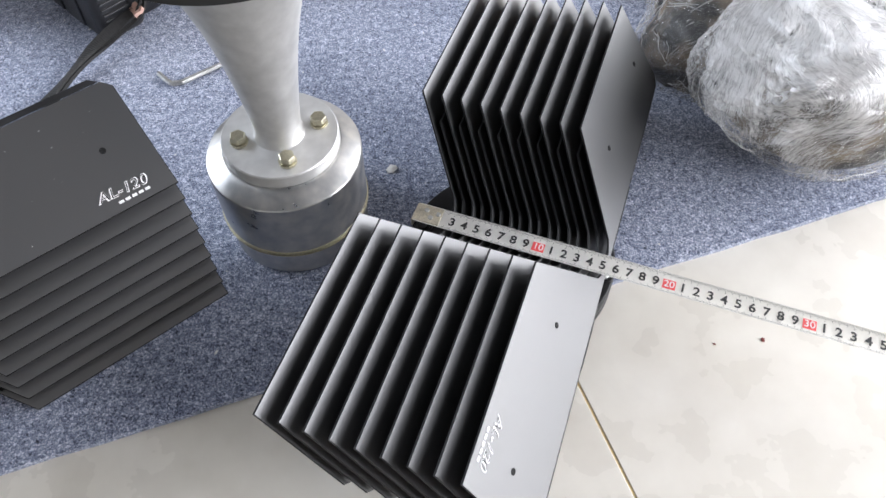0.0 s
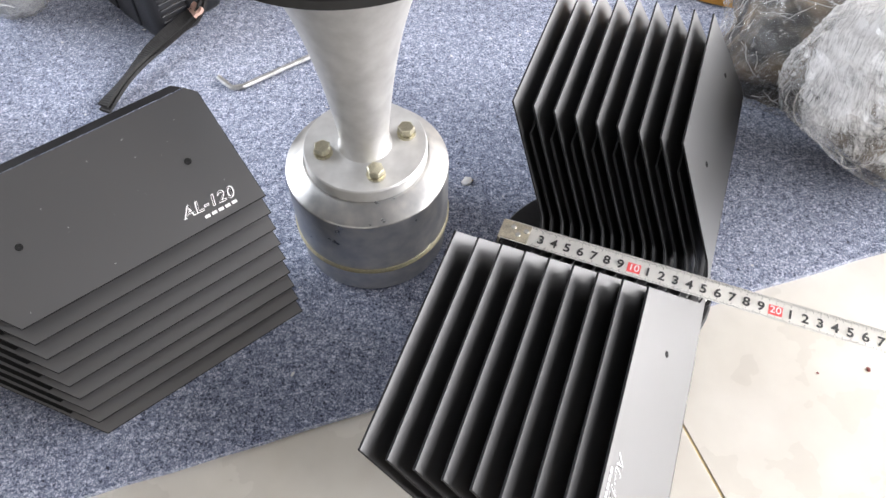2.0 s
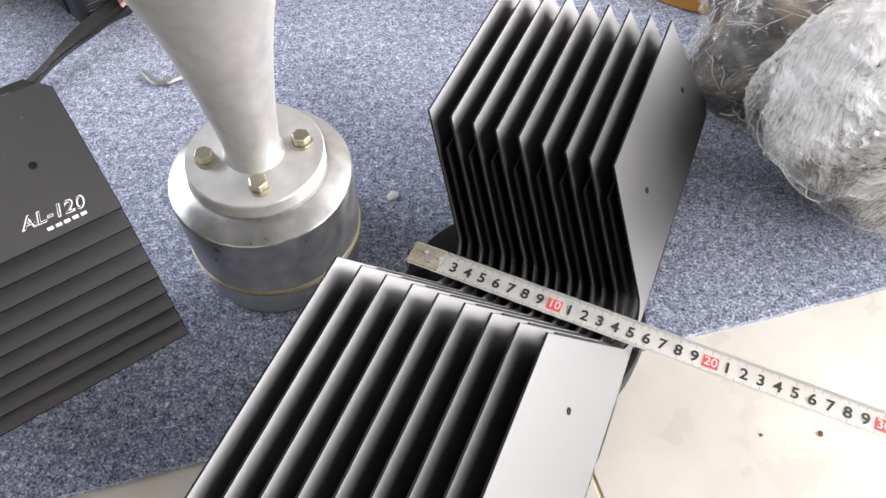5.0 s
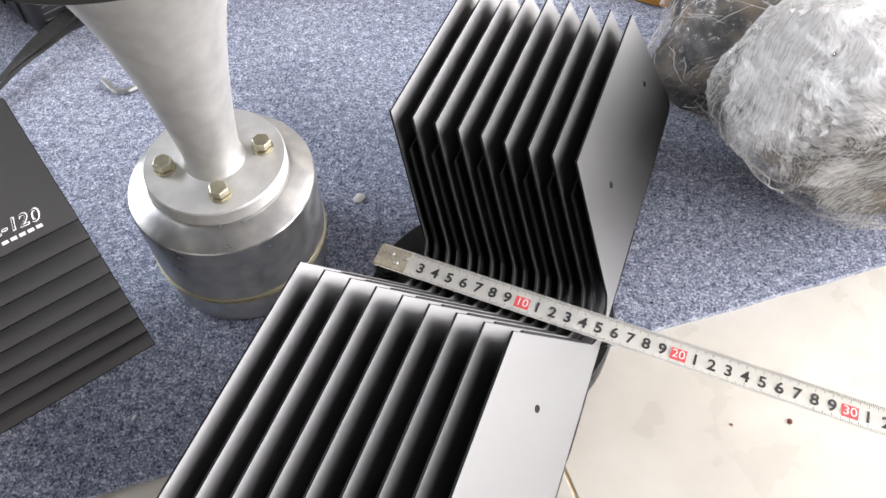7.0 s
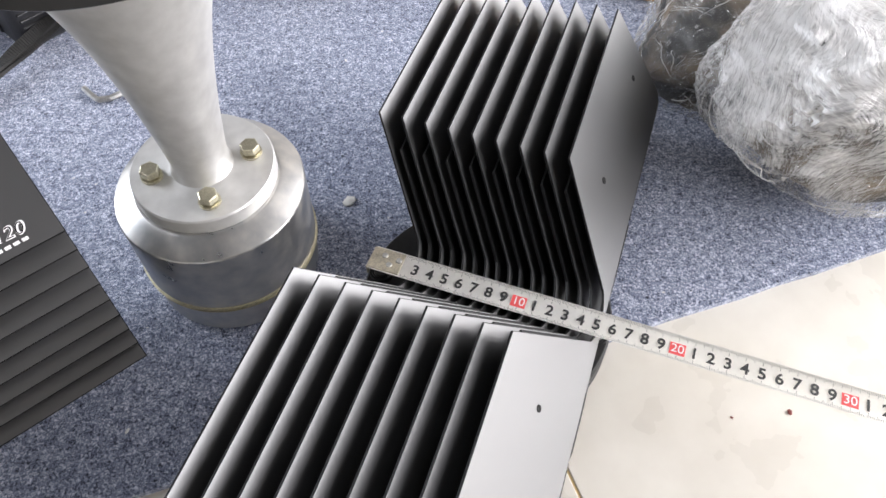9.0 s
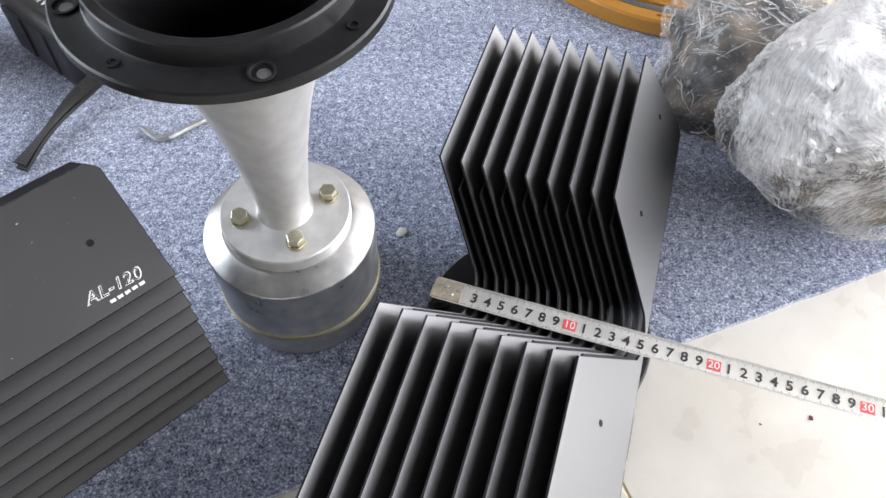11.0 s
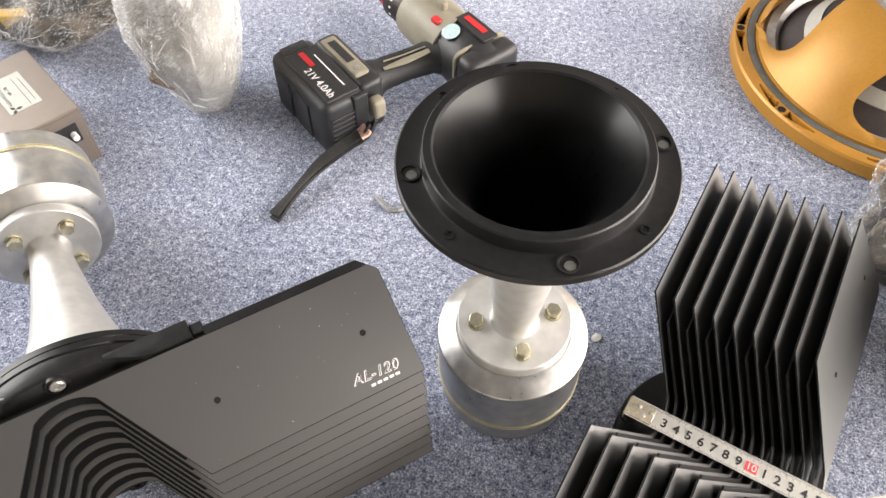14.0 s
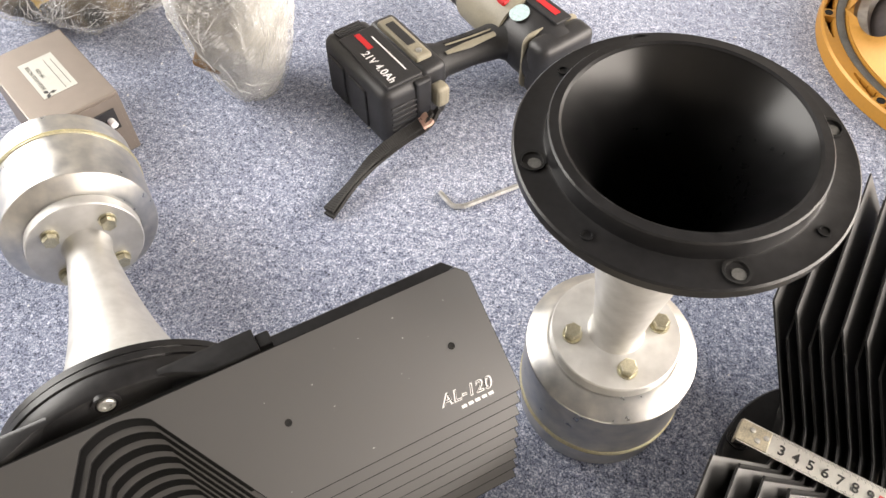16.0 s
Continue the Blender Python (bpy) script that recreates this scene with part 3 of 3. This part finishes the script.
woofer(pose(0.282, 0.896, 0.0005, 0, 0, 12.5))


# ---- cordless drill lying on its side: local x along the head, y from battery to head, z up ----
def slab(wy, wz, r, thick, at):
    """A rounded rectangle across x."""
    pts = []
    for cx, cy, a0 in ((1, 1, 0), (-1, 1, 90), (-1, -1, 180), (1, -1, 270)):
        for i in range(7):
            a = radians(a0 + 15 * i)
            pts.append((cx * (wy / 2 - r) + r * math.cos(a), cy * (wz / 2 - r) + r * math.sin(a)))
    bm = prism(pts, thick, 0.0004)
    bm.transform(Matrix.Translation(at) @ Matrix(((0, 0, 1, 0), (1, 0, 0, 0), (0, 1, 0, 0), (0, 0, 0, 1))))
    return bm


def drill(m):
    root = thing("cordless_drill", m, "black and khaki cordless drill lying on its side on carpet", "drill")
    bat = part("battery", block(0.115, 0.052, 0.072, 0.011, (0, -0.026, 0.037), 4), M_DRILL, root, "black battery pack with white and red print", 40)
    part("battery_step", block(0.088, 0.040, 0.004, 0.0018, (0.008, -0.024, 0.0738)), M_DRILL, bat)
    for i in range(6):
        part("vent_rib", block(0.0016, 0.030, 0.0016, 0.0005, (-0.050 + 0.0032 * i, -0.026, 0.0742)), M_DRILL, bat)
    for i in range(7):
        part("grip_rib", block(0.003, 0.034, 0.003, 0.0012, (0.0575, -0.028, 0.014 + 0.0065 * i)), M_DRILL, bat)
    for k in (-0.030, 0.010):
        part("side_panel", block(0.030, 0.003, 0.046, 0.0012, (k, -0.0525, 0.034)), M_DRILL, bat)
    part("latch", block(0.007, 0.018, 0.052, 0.0025, (0.0565, -0.008, 0.046)), M_DRILL, bat)
    lettering("21V 4.0Ah", 0.0118, M_WHITE_INK, bat, pose(0.022, -0.034, 0.0760), "capacity_lettering", 0.00012)
    part("brand_bar", block(0.026, 0.0060, 0.0002, 0, (-0.018, -0.0255, 0.0760)), M_RED, bat, "red bar of print")
    part("small_print", block(0.060, 0.0016, 0.0002, 0, (0.010, -0.0150, 0.0760)), M_WHITE_INK, bat, "thin white bar of print")
    foot = part("foot", block(0.098, 0.030, 0.066, 0.007, (-0.002, 0.014, 0.036), 3), M_DRILL, root, "", 40)
    part("foot_trim", block(0.072, 0.019, 0.008, 0.003, (-0.004, 0.012, 0.0695)), M_BEIGE, foot, "khaki trim with a slot")
    part("foot_slot", block(0.040, 0.009, 0.001, 0.0003, (-0.010, 0.012, 0.0738)), M_DRILL, foot)
    part("foot_screw", lathe([(0, 0.0734), (0.0032, 0.0734), (0.0032, 0.0742), (0, 0.0744)], 16), M_STEEL, foot, m=pose(0.022, 0.012, 0))
    part("strap_lug", block(0.016, 0.016, 0.024, 0.005, (0.058, 0.011, 0.045), 3), M_BEIGE, foot, "khaki strap lug")
    hd = part("handle", tube([(0.010, 0.020, 0.038), (0.012, 0.045, 0.039), (0.017, 0.075, 0.040), (0.022, 0.105, 0.041), (0.030, 0.125, 0.042)], [0.030, 0.0195, 0.0180, 0.0205, 0.030], 24, 0.85), M_GRIP, root, "black ribbed rubber handle", 60)
    part("handle_inlay", tube([(0.022, 0.045, 0.0545), (0.026, 0.070, 0.0555), (0.030, 0.100, 0.0580)], [0.0025, 0.0050, 0.0035], 12, 0.4), M_BEIGE, hd, "khaki grip inlay")
    for i in range(4):
        part("grip_line", tube([(0.001 + 0.0042 * i, 0.050, 0.0515 + 0.0017 * i), (0.005 + 0.0042 * i, 0.075, 0.0515 + 0.0017 * i), (0.010 + 0.0042 * i, 0.100, 0.0535 + 0.0017 * i)], 0.0009, 8), M_BEIGE if i == 3 else M_FLANGE, hd)
    body = part("motor_housing", tube([(-0.066, 0.160, 0.042), (-0.055, 0.160, 0.042), (0.0, 0.158, 0.042), (0.045, 0.156, 0.042), (0.078, 0.155, 0.042), (0.086, 0.155, 0.042)], [0.024, 0.031, 0.035, 0.036, 0.034, 0.026], 28, 1.0), M_DRILL, root, "black and khaki motor housing", 50)
    body.location = (0.010, -0.016, 0)
    part("housing_shell", tube([(-0.058, 0.158, 0.045), (-0.020, 0.157, 0.046), (0.018, 0.155, 0.046)], [0.0325, 0.0345, 0.0345], 28), M_BEIGE, body, "khaki front shell", 50)
    part("back_cap", block(0.030, 0.070, 0.066, 0.010, (0.074, 0.156, 0.042), 3), M_DRILL, body, "", 40)
    part("back_seam", slab(0.0710, 0.0672, 0.0110, 0.0024, (0.0570, 0.156, 0.042)), M_BEIGE, body, "", 40)
    part("name_plate", block(0.052, 0.020, 0.003, 0.001, (0.040, 0.166, 0.0790)), M_DRILL, body)
    part("name_bar", block(0.034, 0.007, 0.0006, 0, (0.038, 0.167, 0.0809)), M_RED, body, "red bar of print")
    part("direction_button", block(0.012, 0.009, 0.006, 0.002, (0.002, 0.140, 0.0765)), M_RED, body, "red button")
    part("sticker", lathe([(0, 0), (0.0105, 0), (0.0105, 0.0006), (0, 0.0006)], 28), M_STICKER, body, "round pale sticker", m=pose(0.027, 0.141, 0.0763, 18, 0, 0))
    part("mode_lever", block(0.020, 0.008, 0.014, 0.003, (-0.012, 0.156, 0.083)), M_BEIGE, body)
    ch = part("chuck", lathe([(0, 0), (0.026, 0), (0.027, 0.004), (0.027, 0.032), (0.0215, 0.034), (0.0215, 0.066), (0.015, 0.082), (0.006, 0.086), (0, 0.086)], 40), M_CHUCK, root, "black keyless chuck with a torque collar", 30)
    ch.matrix_basis = pose(-0.056, 0.144, 0.042, 0, -90, 0)
    part("red_ring", lathe([(0.0217, 0.040), (0.0222, 0.040), (0.0222, 0.044), (0.0217, 0.044)], 40, True), M_RED, ch, "thin red ring")
    for i in range(18):
        a = 2 * math.pi * i / 18
        part("torque_mark", block(0.0006, 0.0022, 0.003, 0, (0.0272, 0, 0.018)), M_WHITE_INK, ch, m=Matrix.Rotation(a, 4, "Z"))
    return root


DX = Vector((0.737, -0.675, 0)).normalized()
DY = Vector((0.675, 0.737, 0)).normalized()
DRILL = axes(DX, DY, (0, 0, 1), (-0.3500, 0.7060, 0.0005))
drill(DRILL)


def ribbon(points, width, thick, turn=0.0, ribs=False):
    """A flat strap along points, its width lying across and leaning by turn."""
    bm = bmesh.new()
    pts = [Vector(p) for p in points]
    prev = None
    for i, p in enumerate(pts):
        d = (pts[min(i + 1, len(pts) - 1)] - pts[max(i - 1, 0)]).normalized()
        u = d.cross(Vector((0, 0, 1))).normalized()
        v = u.cross(d)
        lean = turn * math.sin(i * 7.5 / len(pts))
        q = u * math.cos(lean) + v * math.sin(lean)
        nn = q.cross(d)
        tk = thick * (1.35 if ribs and i % 4 < 2 else 1.0)
        ring = [bm.verts.new(p + q * (a * width / 2) + nn * (b * tk / 2)) for a, b in ((-1, -1), (1, -1), (1, 1), (-1, 1))]
        if prev:
            for k in range(4):
                bm.faces.new((prev[k], prev[(k + 1) % 4], ring[(k + 1) % 4], ring[k]))
        else:
            bm.faces.new(ring)
        prev = ring
    bm.faces.new(prev[::-1])
    return bm


def smooth_path(ctrl, n):
    out = []
    c = [Vector(p) for p in ctrl]
    c = [c[0] * 2 - c[1]] + c + [c[-1] * 2 - c[-2]]
    for k in range(1, len(c) - 2):
        for i in range(n):
            t = i / n
            p0, p1, p2, p3 = c[k - 1:k + 3]
            out.append(0.5 * (2 * p1 + (p2 - p0) * t + (2 * p0 - 5 * p1 + 4 * p2 - p3) * t * t + (3 * p1 - p0 - 3 * p2 + p3) * t ** 3))
    out.append(c[-2])
    return out


strap = thing("wrist_strap", pose(0, 0, 0), "black ribbed nylon wrist strap trailing from the drill", "strap")
sp = smooth_path([(-0.3763, 0.5374, 0.004), (-0.3626, 0.5724, 0.008), (-0.3473, 0.6085, 0.012), (-0.3275, 0.6316, 0.020), (-0.3072, 0.6465, 0.030), (-0.2965, 0.6570, 0.043)], 56)
part("webbing", ribbon(sp, 0.0110, 0.0026, 0.7, True), M_STRAP, strap)
sp2 = [p + Vector((-0.0022, 0.0006, 0.0036)) for p in sp[4:258]]
part("webbing", ribbon(sp2, 0.0105, 0.0024, 0.6, True), M_STRAP, strap)
part("tag", ribbon([p + Vector((-0.001, 0, 0.004)) for p in sp[213:241]], 0.0150, 0.0034, 0.1), M_TAG, strap, "small pink tag round the strap")

key = tagged(part("hex_key", tube([(-0.2815, 0.5868, 0.0032), (-0.2715, 0.5770, 0.0030)] + [(-0.2690 + 0.0065 * math.sin(a) * 1.0 + 0.0, 0.5745 - 0.0045 * math.sin(a) + 0.004 * (1 - math.cos(a)), 0.0029) for a in (0.3, 0.8, 1.3)] + [(-0.2560, 0.5745, 0.0028), (-0.2150, 0.6060, 0.0028), (-0.1900, 0.6250, 0.0028)], 0.0027, 6), M_STEEL), "bent bright steel hex key on the carpet", "hex key")


# ---- filter box ----
BOXM = axes(Vector((0.800, -0.600, 0)), Vector((0.600, 0.800, 0)), (0, 0, 1), (-0.6605, 0.5955, 0.0005))
box = thing("filter_box", BOXM, "taupe metal filter box with a silver paper label", "filter box")
part("case", block(0.122, 0.078, 0.0725, 0.0012, (0, 0, 0.03625)), M_BOX, box)
part("end_plate", block(0.0012, 0.070, 0.066, 0.0004, (0.0614, 0, 0.036)), M_BOX, box)
tp = part("terminal_panel", block(0.0012, 0.030, 0.024, 0.0004, (0.0626, 0.014, 0.046)), M_DRILL, box, "black terminal panel")
for k, mt in ((-0.008, M_RED), (0.008, M_WHITE_INK)):
    part("terminal_post", lathe([(0.0035, 0), (0.0035, 0.008), (0.0022, 0.009), (0, 0.009)], 16), mt, tp, m=pose(0.0630, 0.014 + k, 0.046, 0, 90, 0))
lb = part("label", block(0.060, 0.033, 0.0004, 0, (-0.002, 0.000, 0.0727)), M_LABEL, box, "silver paper label with black print")
lettering("HIGH PASS FILTER", 0.0052, M_INK, lb, pose(-0.005, -0.0105, 0.0730, 0, 0, 180), "title_lettering")
lettering("HP-170", 0.0052, M_INK, lb, pose(-0.008, -0.0040, 0.0730, 0, 0, 180), "model_lettering")
for k in range(3):
    d = part("maker_mark", prism([(0, 0), (0.0022, 0.0036), (0, 0.0072), (-0.0022, 0.0036)], 0.0002), M_INK, lb, m=pose(0.0235, -0.0095, 0.0729, 0, 0, 120 * k))
for k, ln in ((0, 0.050), (1, 0.044)):
    part("print_line", block(ln, 0.0006, 0.0002, 0, (0, 0.006 + 0.006 * k, 0.0730)), M_INK, lb, "thin bar of small print")


# ---- things wrapped in stretch film ----
def lump_point(p, rx, ry, rz, rough, seed, taper=0.0, detail=5, ring=0.0, crease=0.5, boxy=0.0):
    """Where the direction p meets a wrapped lump that rests on z = 0: pulled-in creases and flat facets."""
    off = Vector((seed * 7.3, seed * 3.1, seed * 1.7))
    r = 1 + rough * noise.noise(p * 1.6 + off)
    if boxy:
        r *= 1 + boxy * (1 / (abs(p.x) ** 5 + abs(p.y) ** 5 + abs(p.z) ** 5) ** 0.2 - 1)
    r -= rough * crease * abs(noise.noise((p * 4.0 + off) * 0.6)) * 0.8
    r += rough * 0.16 * noise.noise(Vector((p.x * 9, p.y * 3, p.z * 14)) + off)
    if detail > 5:
        for a, b, c in ((17, 2.5, 4), (3, 19, 4), (4, 3, 21)):
            fold = 1 - abs(noise.noise(Vector((p.x * a, p.y * b, p.z * c)) + off * a)) * 2.2
            r += rough * 0.11 * max(0.0, fold) ** 8
    z = max(p.z * r, -0.80)
    k = 1 - taper * (0.5 - 0.5 * max(-1.0, min(1.0, z)))
    dip = ring * math.exp(-((p.x ** 2 + p.y ** 2) / 0.12)) if p.z > 0 else 0
    return Vector((p.x * r * k * rx, p.y * r * k * ry, (z + 0.80 - dip) * rz))


def lump(*shape):
    bm = bmesh.new()
    bmesh.ops.create_icosphere(bm, subdivisions=shape[6] if len(shape) > 6 else 5, radius=1)
    for v in bm.verts:
        v.co = lump_point(v.co.normalized(), *shape)
    return bm


def film_folds(shape, count, seed):
    """Taut pulled folds: thin tapering ridges along the film."""
    rnd = random.Random(seed)
    bm = bmesh.new()
    for _ in range(count):
        p = Vector((rnd.gauss(0, 1), rnd.gauss(0, 1), rnd.gauss(0.35, 0.8))).normalized()
        side = p.cross(Vector((rnd.gauss(0, 1), rnd.gauss(0, 1), rnd.gauss(0, 0.4)))).normalized()
        span, width, prev = rnd.uniform(0.10, 0.45), rnd.uniform(0.00012, 0.00042), None
        n = 14
        for i in range(n + 1):
            t = i / n - 0.5
            q = p * math.cos(span * t) + side * math.sin(span * t)
            w = width * (1 - (2 * t) ** 2) + 0.00005
            at, out = lump_point(q, *shape), (q + Vector((0, 0, 0.2))).normalized()
            across = out.cross((side * math.cos(span * t) - p * math.sin(span * t))).normalized()
            row = [bm.verts.new(at + across * (w * u) + out * h) for u, h in ((-1, -0.0004), (0, 0.0004 + 0.7 * w), (1, -0.0004))]
            if prev:
                for j in range(2):
                    bm.faces.new((prev[j], prev[j + 1], row[j + 1], row[j]))
            prev = row
    return bm


def wrapped(m, label, shell, core, core_mat, film, extras=()):
    root = thing("wrapped_bundle", m, label, "wrapped bundle", "bundles wrapped in film")
    part("contents", lump(*core), core_mat, root, "parts seen dimly through the film", 60)
    part("film", lump(*shell), film, root, "crinkled stretch film", 30)
    part("film_folds", film_folds(shell[:6] + (5,) + shell[7:], 240, int(shell[4])), M_FOLD, root, "bright taut folds of the film", 60)
    for nm, bm, mt, mm in extras:
        part(nm, bm, mt, root, m=mm)
    return root


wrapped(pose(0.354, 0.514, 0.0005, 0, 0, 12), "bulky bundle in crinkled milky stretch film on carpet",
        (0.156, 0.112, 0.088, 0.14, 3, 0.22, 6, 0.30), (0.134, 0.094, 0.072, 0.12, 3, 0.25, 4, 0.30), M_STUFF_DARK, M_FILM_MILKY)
wrapped(pose(0.288, 0.612, 0.0005, 0, 0, -8), "dark parts bundled in loose clear film on carpet",
        (0.090, 0.080, 0.056, 0.20, 8, -0.06, 6, 0.0, 0.5, 0.8), (0.082, 0.072, 0.049, 0.26, 8, -0.06, 5, 0.0, 0.5, 0.8), M_STUFF_DARK, M_FILM,
        (("card_strip", block(0.075, 0.030, 0.004, 0.001), M_YELLOW, pose(-0.034, -0.036, 0.040, 35, 12, 40)),))
wrapped(pose(-0.506, 0.697, 0.0005, 0, 0, 10), "tapering pale bundle wrapped in milky film on carpet",
        (0.078, 0.084, 0.118, 0.16, 14, 0.54, 6), (0.068, 0.074, 0.108, 0.14, 14, 0.54, 5), M_STUFF_PALE, M_FILM_PALE,
        (("card_piece", block(0.030, 0.010, 0.040, 0.004), M_CARD, pose(-0.024, -0.029, 0.070, -38, 18, -10)),))
wrapped(pose(-0.744, 0.806, 0.0005, 0, 0, 0), "dark parts wrapped in clear film beside a metal box",
        (0.115, 0.098, 0.060, 0.26, 21, 0.0, 6), (0.106, 0.090, 0.055, 0.24, 21, 0, 4), M_STUFF_DARK, M_FILM,
        (("foam_piece", block(0.035, 0.012, 0.030, 0.002), M_YELLOW, pose(0.005, -0.078, 0.055, 20, 0, 15)),))


# ---- steel measuring tape laid across the standing lens ----
TU = Vector((0.9400, -0.3410, 0.0)).normalized()
TV = Vector((0, 0, 1)).cross(TU)
TAPE = axes(TU, TV, (0, 0, 1), (-0.0211, 0.3794, 0.0424))
tape = thing("measuring_tape", TAPE, "cream steel measuring tape blade with black centimetre numbers", "measuring tape")
LT, WT = 0.42, 0.0185
bm = bmesh.new()
rowsv = []
for i in range(43):
    x = LT * i / 42
    ring = [(j / 8 - 0.5) for j in range(9)]
    rowsv.append([bm.verts.new((x, WT * u, 0.0055 * u * u)) for u in ring])
for a, b in zip(rowsv, rowsv[1:]):
    for j in range(8):
        bm.faces.new((a[j], b[j], b[j + 1], a[j + 1]))
bmesh.ops.solidify(bm, geom=bm.faces[:], thickness=0.0003)
blade = part("blade", bm, M_TAPE, tape, smooth=60)
hook = part("hook", block(0.022, 0.0165, 0.0012, 0.0004, (0.010, 0, 0.0016)), M_HOOK, tape, "worn steel end hook")
part("hook_lip", block(0.0014, 0.0165, 0.008, 0.0004, (-0.0007, 0, -0.003)), M_HOOK, hook)
for x, y in ((0.008, 0.003), (0.013, -0.003), (0.018, 0.002)):
    part("rivet", lathe([(0.0022, 0.0020), (0.0018, 0.0030), (0, 0.0033)], 14), M_STEEL, hook, m=pose(x, y, 0))
for c in range(3, 41):
    if c % 10 == 0:
        part("red_field", block(0.0095, 0.0082, 0.0002, 0, (c / 100, -0.0006, 0.0004)), M_TAPE_RED, blade)
        lettering(str(c), 0.0082, M_WHITE_INK, blade, pose(c / 100, -0.0006, 0.0007), "number")
    else:
        lettering(str(c % 10), 0.0104, M_INK, blade, pose(c / 100, -0.0006, 0.0005), "number", 0.00022)
ticks = bmesh.new()
for i in range(22, 411):
    x = i / 1000
    ln = 0.0042 if i % 10 == 0 else (0.0034 if i % 5 == 0 else 0.0022)
    for sg in (-1, 1):
        y0, y1 = sg * (WT / 2 - 0.0002), sg * (WT / 2 - ln)
        f0 = lambda y: 0.0055 * (y / WT) ** 2 + 0.00022
        ticks.faces.new([ticks.verts.new(v) for v in ((x - 0.00011, y0, f0(y0)), (x + 0.00011, y0, f0(y0)), (x + 0.00011, y1, f0(y1)), (x - 0.00011, y1, f0(y1)))])
part("millimetre_scale", ticks, M_INK, blade, "fine black millimetre marks")


# ---- lint and crumbs ----
def crumb(x, y, z, r, material, label, seed):
    bm = bmesh.new()
    bmesh.ops.create_icosphere(bm, subdivisions=1, radius=1)
    for v in bm.verts:
        v.co = Vector((v.co.x * r * 1.5, v.co.y * r, max(v.co.z, -0.5) * r * 0.6 + r * 0.3)) * (1 + 0.35 * noise.noise(v.co * 2 + Vector((seed, 0, 0))))
    c = part("crumb", bm, material)
    c.matrix_basis = pose(x, y, z, 0, 0, seed * 47)
    return tagged(c, label, "crumb")


crumb(-0.0458, 0.462, 0.0, 0.0042, M_LINT, "white crumb of plaster on the carpet", 1)
M_CRUMB = mat("red_brown_crumb", (0.20, 0.05, 0.04), 0.8)
crumb(0.2472, 0.2911, -0.0055, 0.0016, M_CRUMB, "small red-brown crumb on a tile", 2)
crumb(0.2092, 0.2876, -0.0055, 0.0009, M_CRUMB, "tiny dark crumb on a tile", 3)
rng = random.Random(5)
lint = bmesh.new()
for i in range(260):
    x, y = rng.uniform(-0.75, 0.45), rng.uniform(0.25, 1.1)
    if (Vector((x + 0.1301, y - 0.2466, 0))).dot(E2) < 0.01:
        continue
    r = rng.uniform(0.0004, 0.0012)
    bmesh.ops.create_icosphere(lint, subdivisions=1, radius=1, matrix=pose(x, y, r * 0.4, 0, 0, rng.uniform(0, 180)) @ Matrix.Diagonal((r * rng.uniform(1, 2.2), r, r * 0.6, 1)))
tagged(part("lint", lint, M_LINT), "tiny white lint specks scattered on the carpet", "lint", kind="stuff")

dust = bmesh.new()
fb = LENS_B @ plate_frame(4)
for i in range(22):
    w, d, r = -rng.uniform(0.035, 0.205), rng.uniform(0.006, 0.082), rng.uniform(0.0001, 0.00032)
    if -w < NOTCH and d < 0.08:
        continue
    bmesh.ops.create_icosphere(dust, subdivisions=1, radius=1, matrix=fb @ pose(w, d, 0.0017) @ Matrix.Diagonal((r * rng.uniform(1, 2.5), r, r * 0.5, 1)))
tagged(part("dust", dust, M_LINT), "tiny white dust specks on a black plate", "dust", kind="stuff")

# ---- floor tiles, each its own piece on the mortar bed ----
tile_bm = block(0.7984, 0.7984, 0.010, 0.0006)
bmesh.ops.recalc_face_normals(tile_bm, faces=tile_bm.faces)
tile_mesh = bpy.data.meshes.new("tile")
tile_bm.to_mesh(tile_mesh)
tile_bm.free()
tile_mesh.materials.append(M_TILE)
T0 = Vector((0.0992, 0.2587, 0)) - E1 * 0.4 - E2 * 0.10
for i in range(-3, 4):
    for j in range(-3, 4):
        c = T0 + E1 * (0.8 * i) + E2 * (0.8 * j)
        if abs(c.x) > 3 or abs(c.y) > 3:
            continue
        t = new("tile", tile_mesh)
        t.matrix_basis = pose(c.x, c.y, -0.0105, 0, 0, TURN_FLOOR)
        t.parent = sub
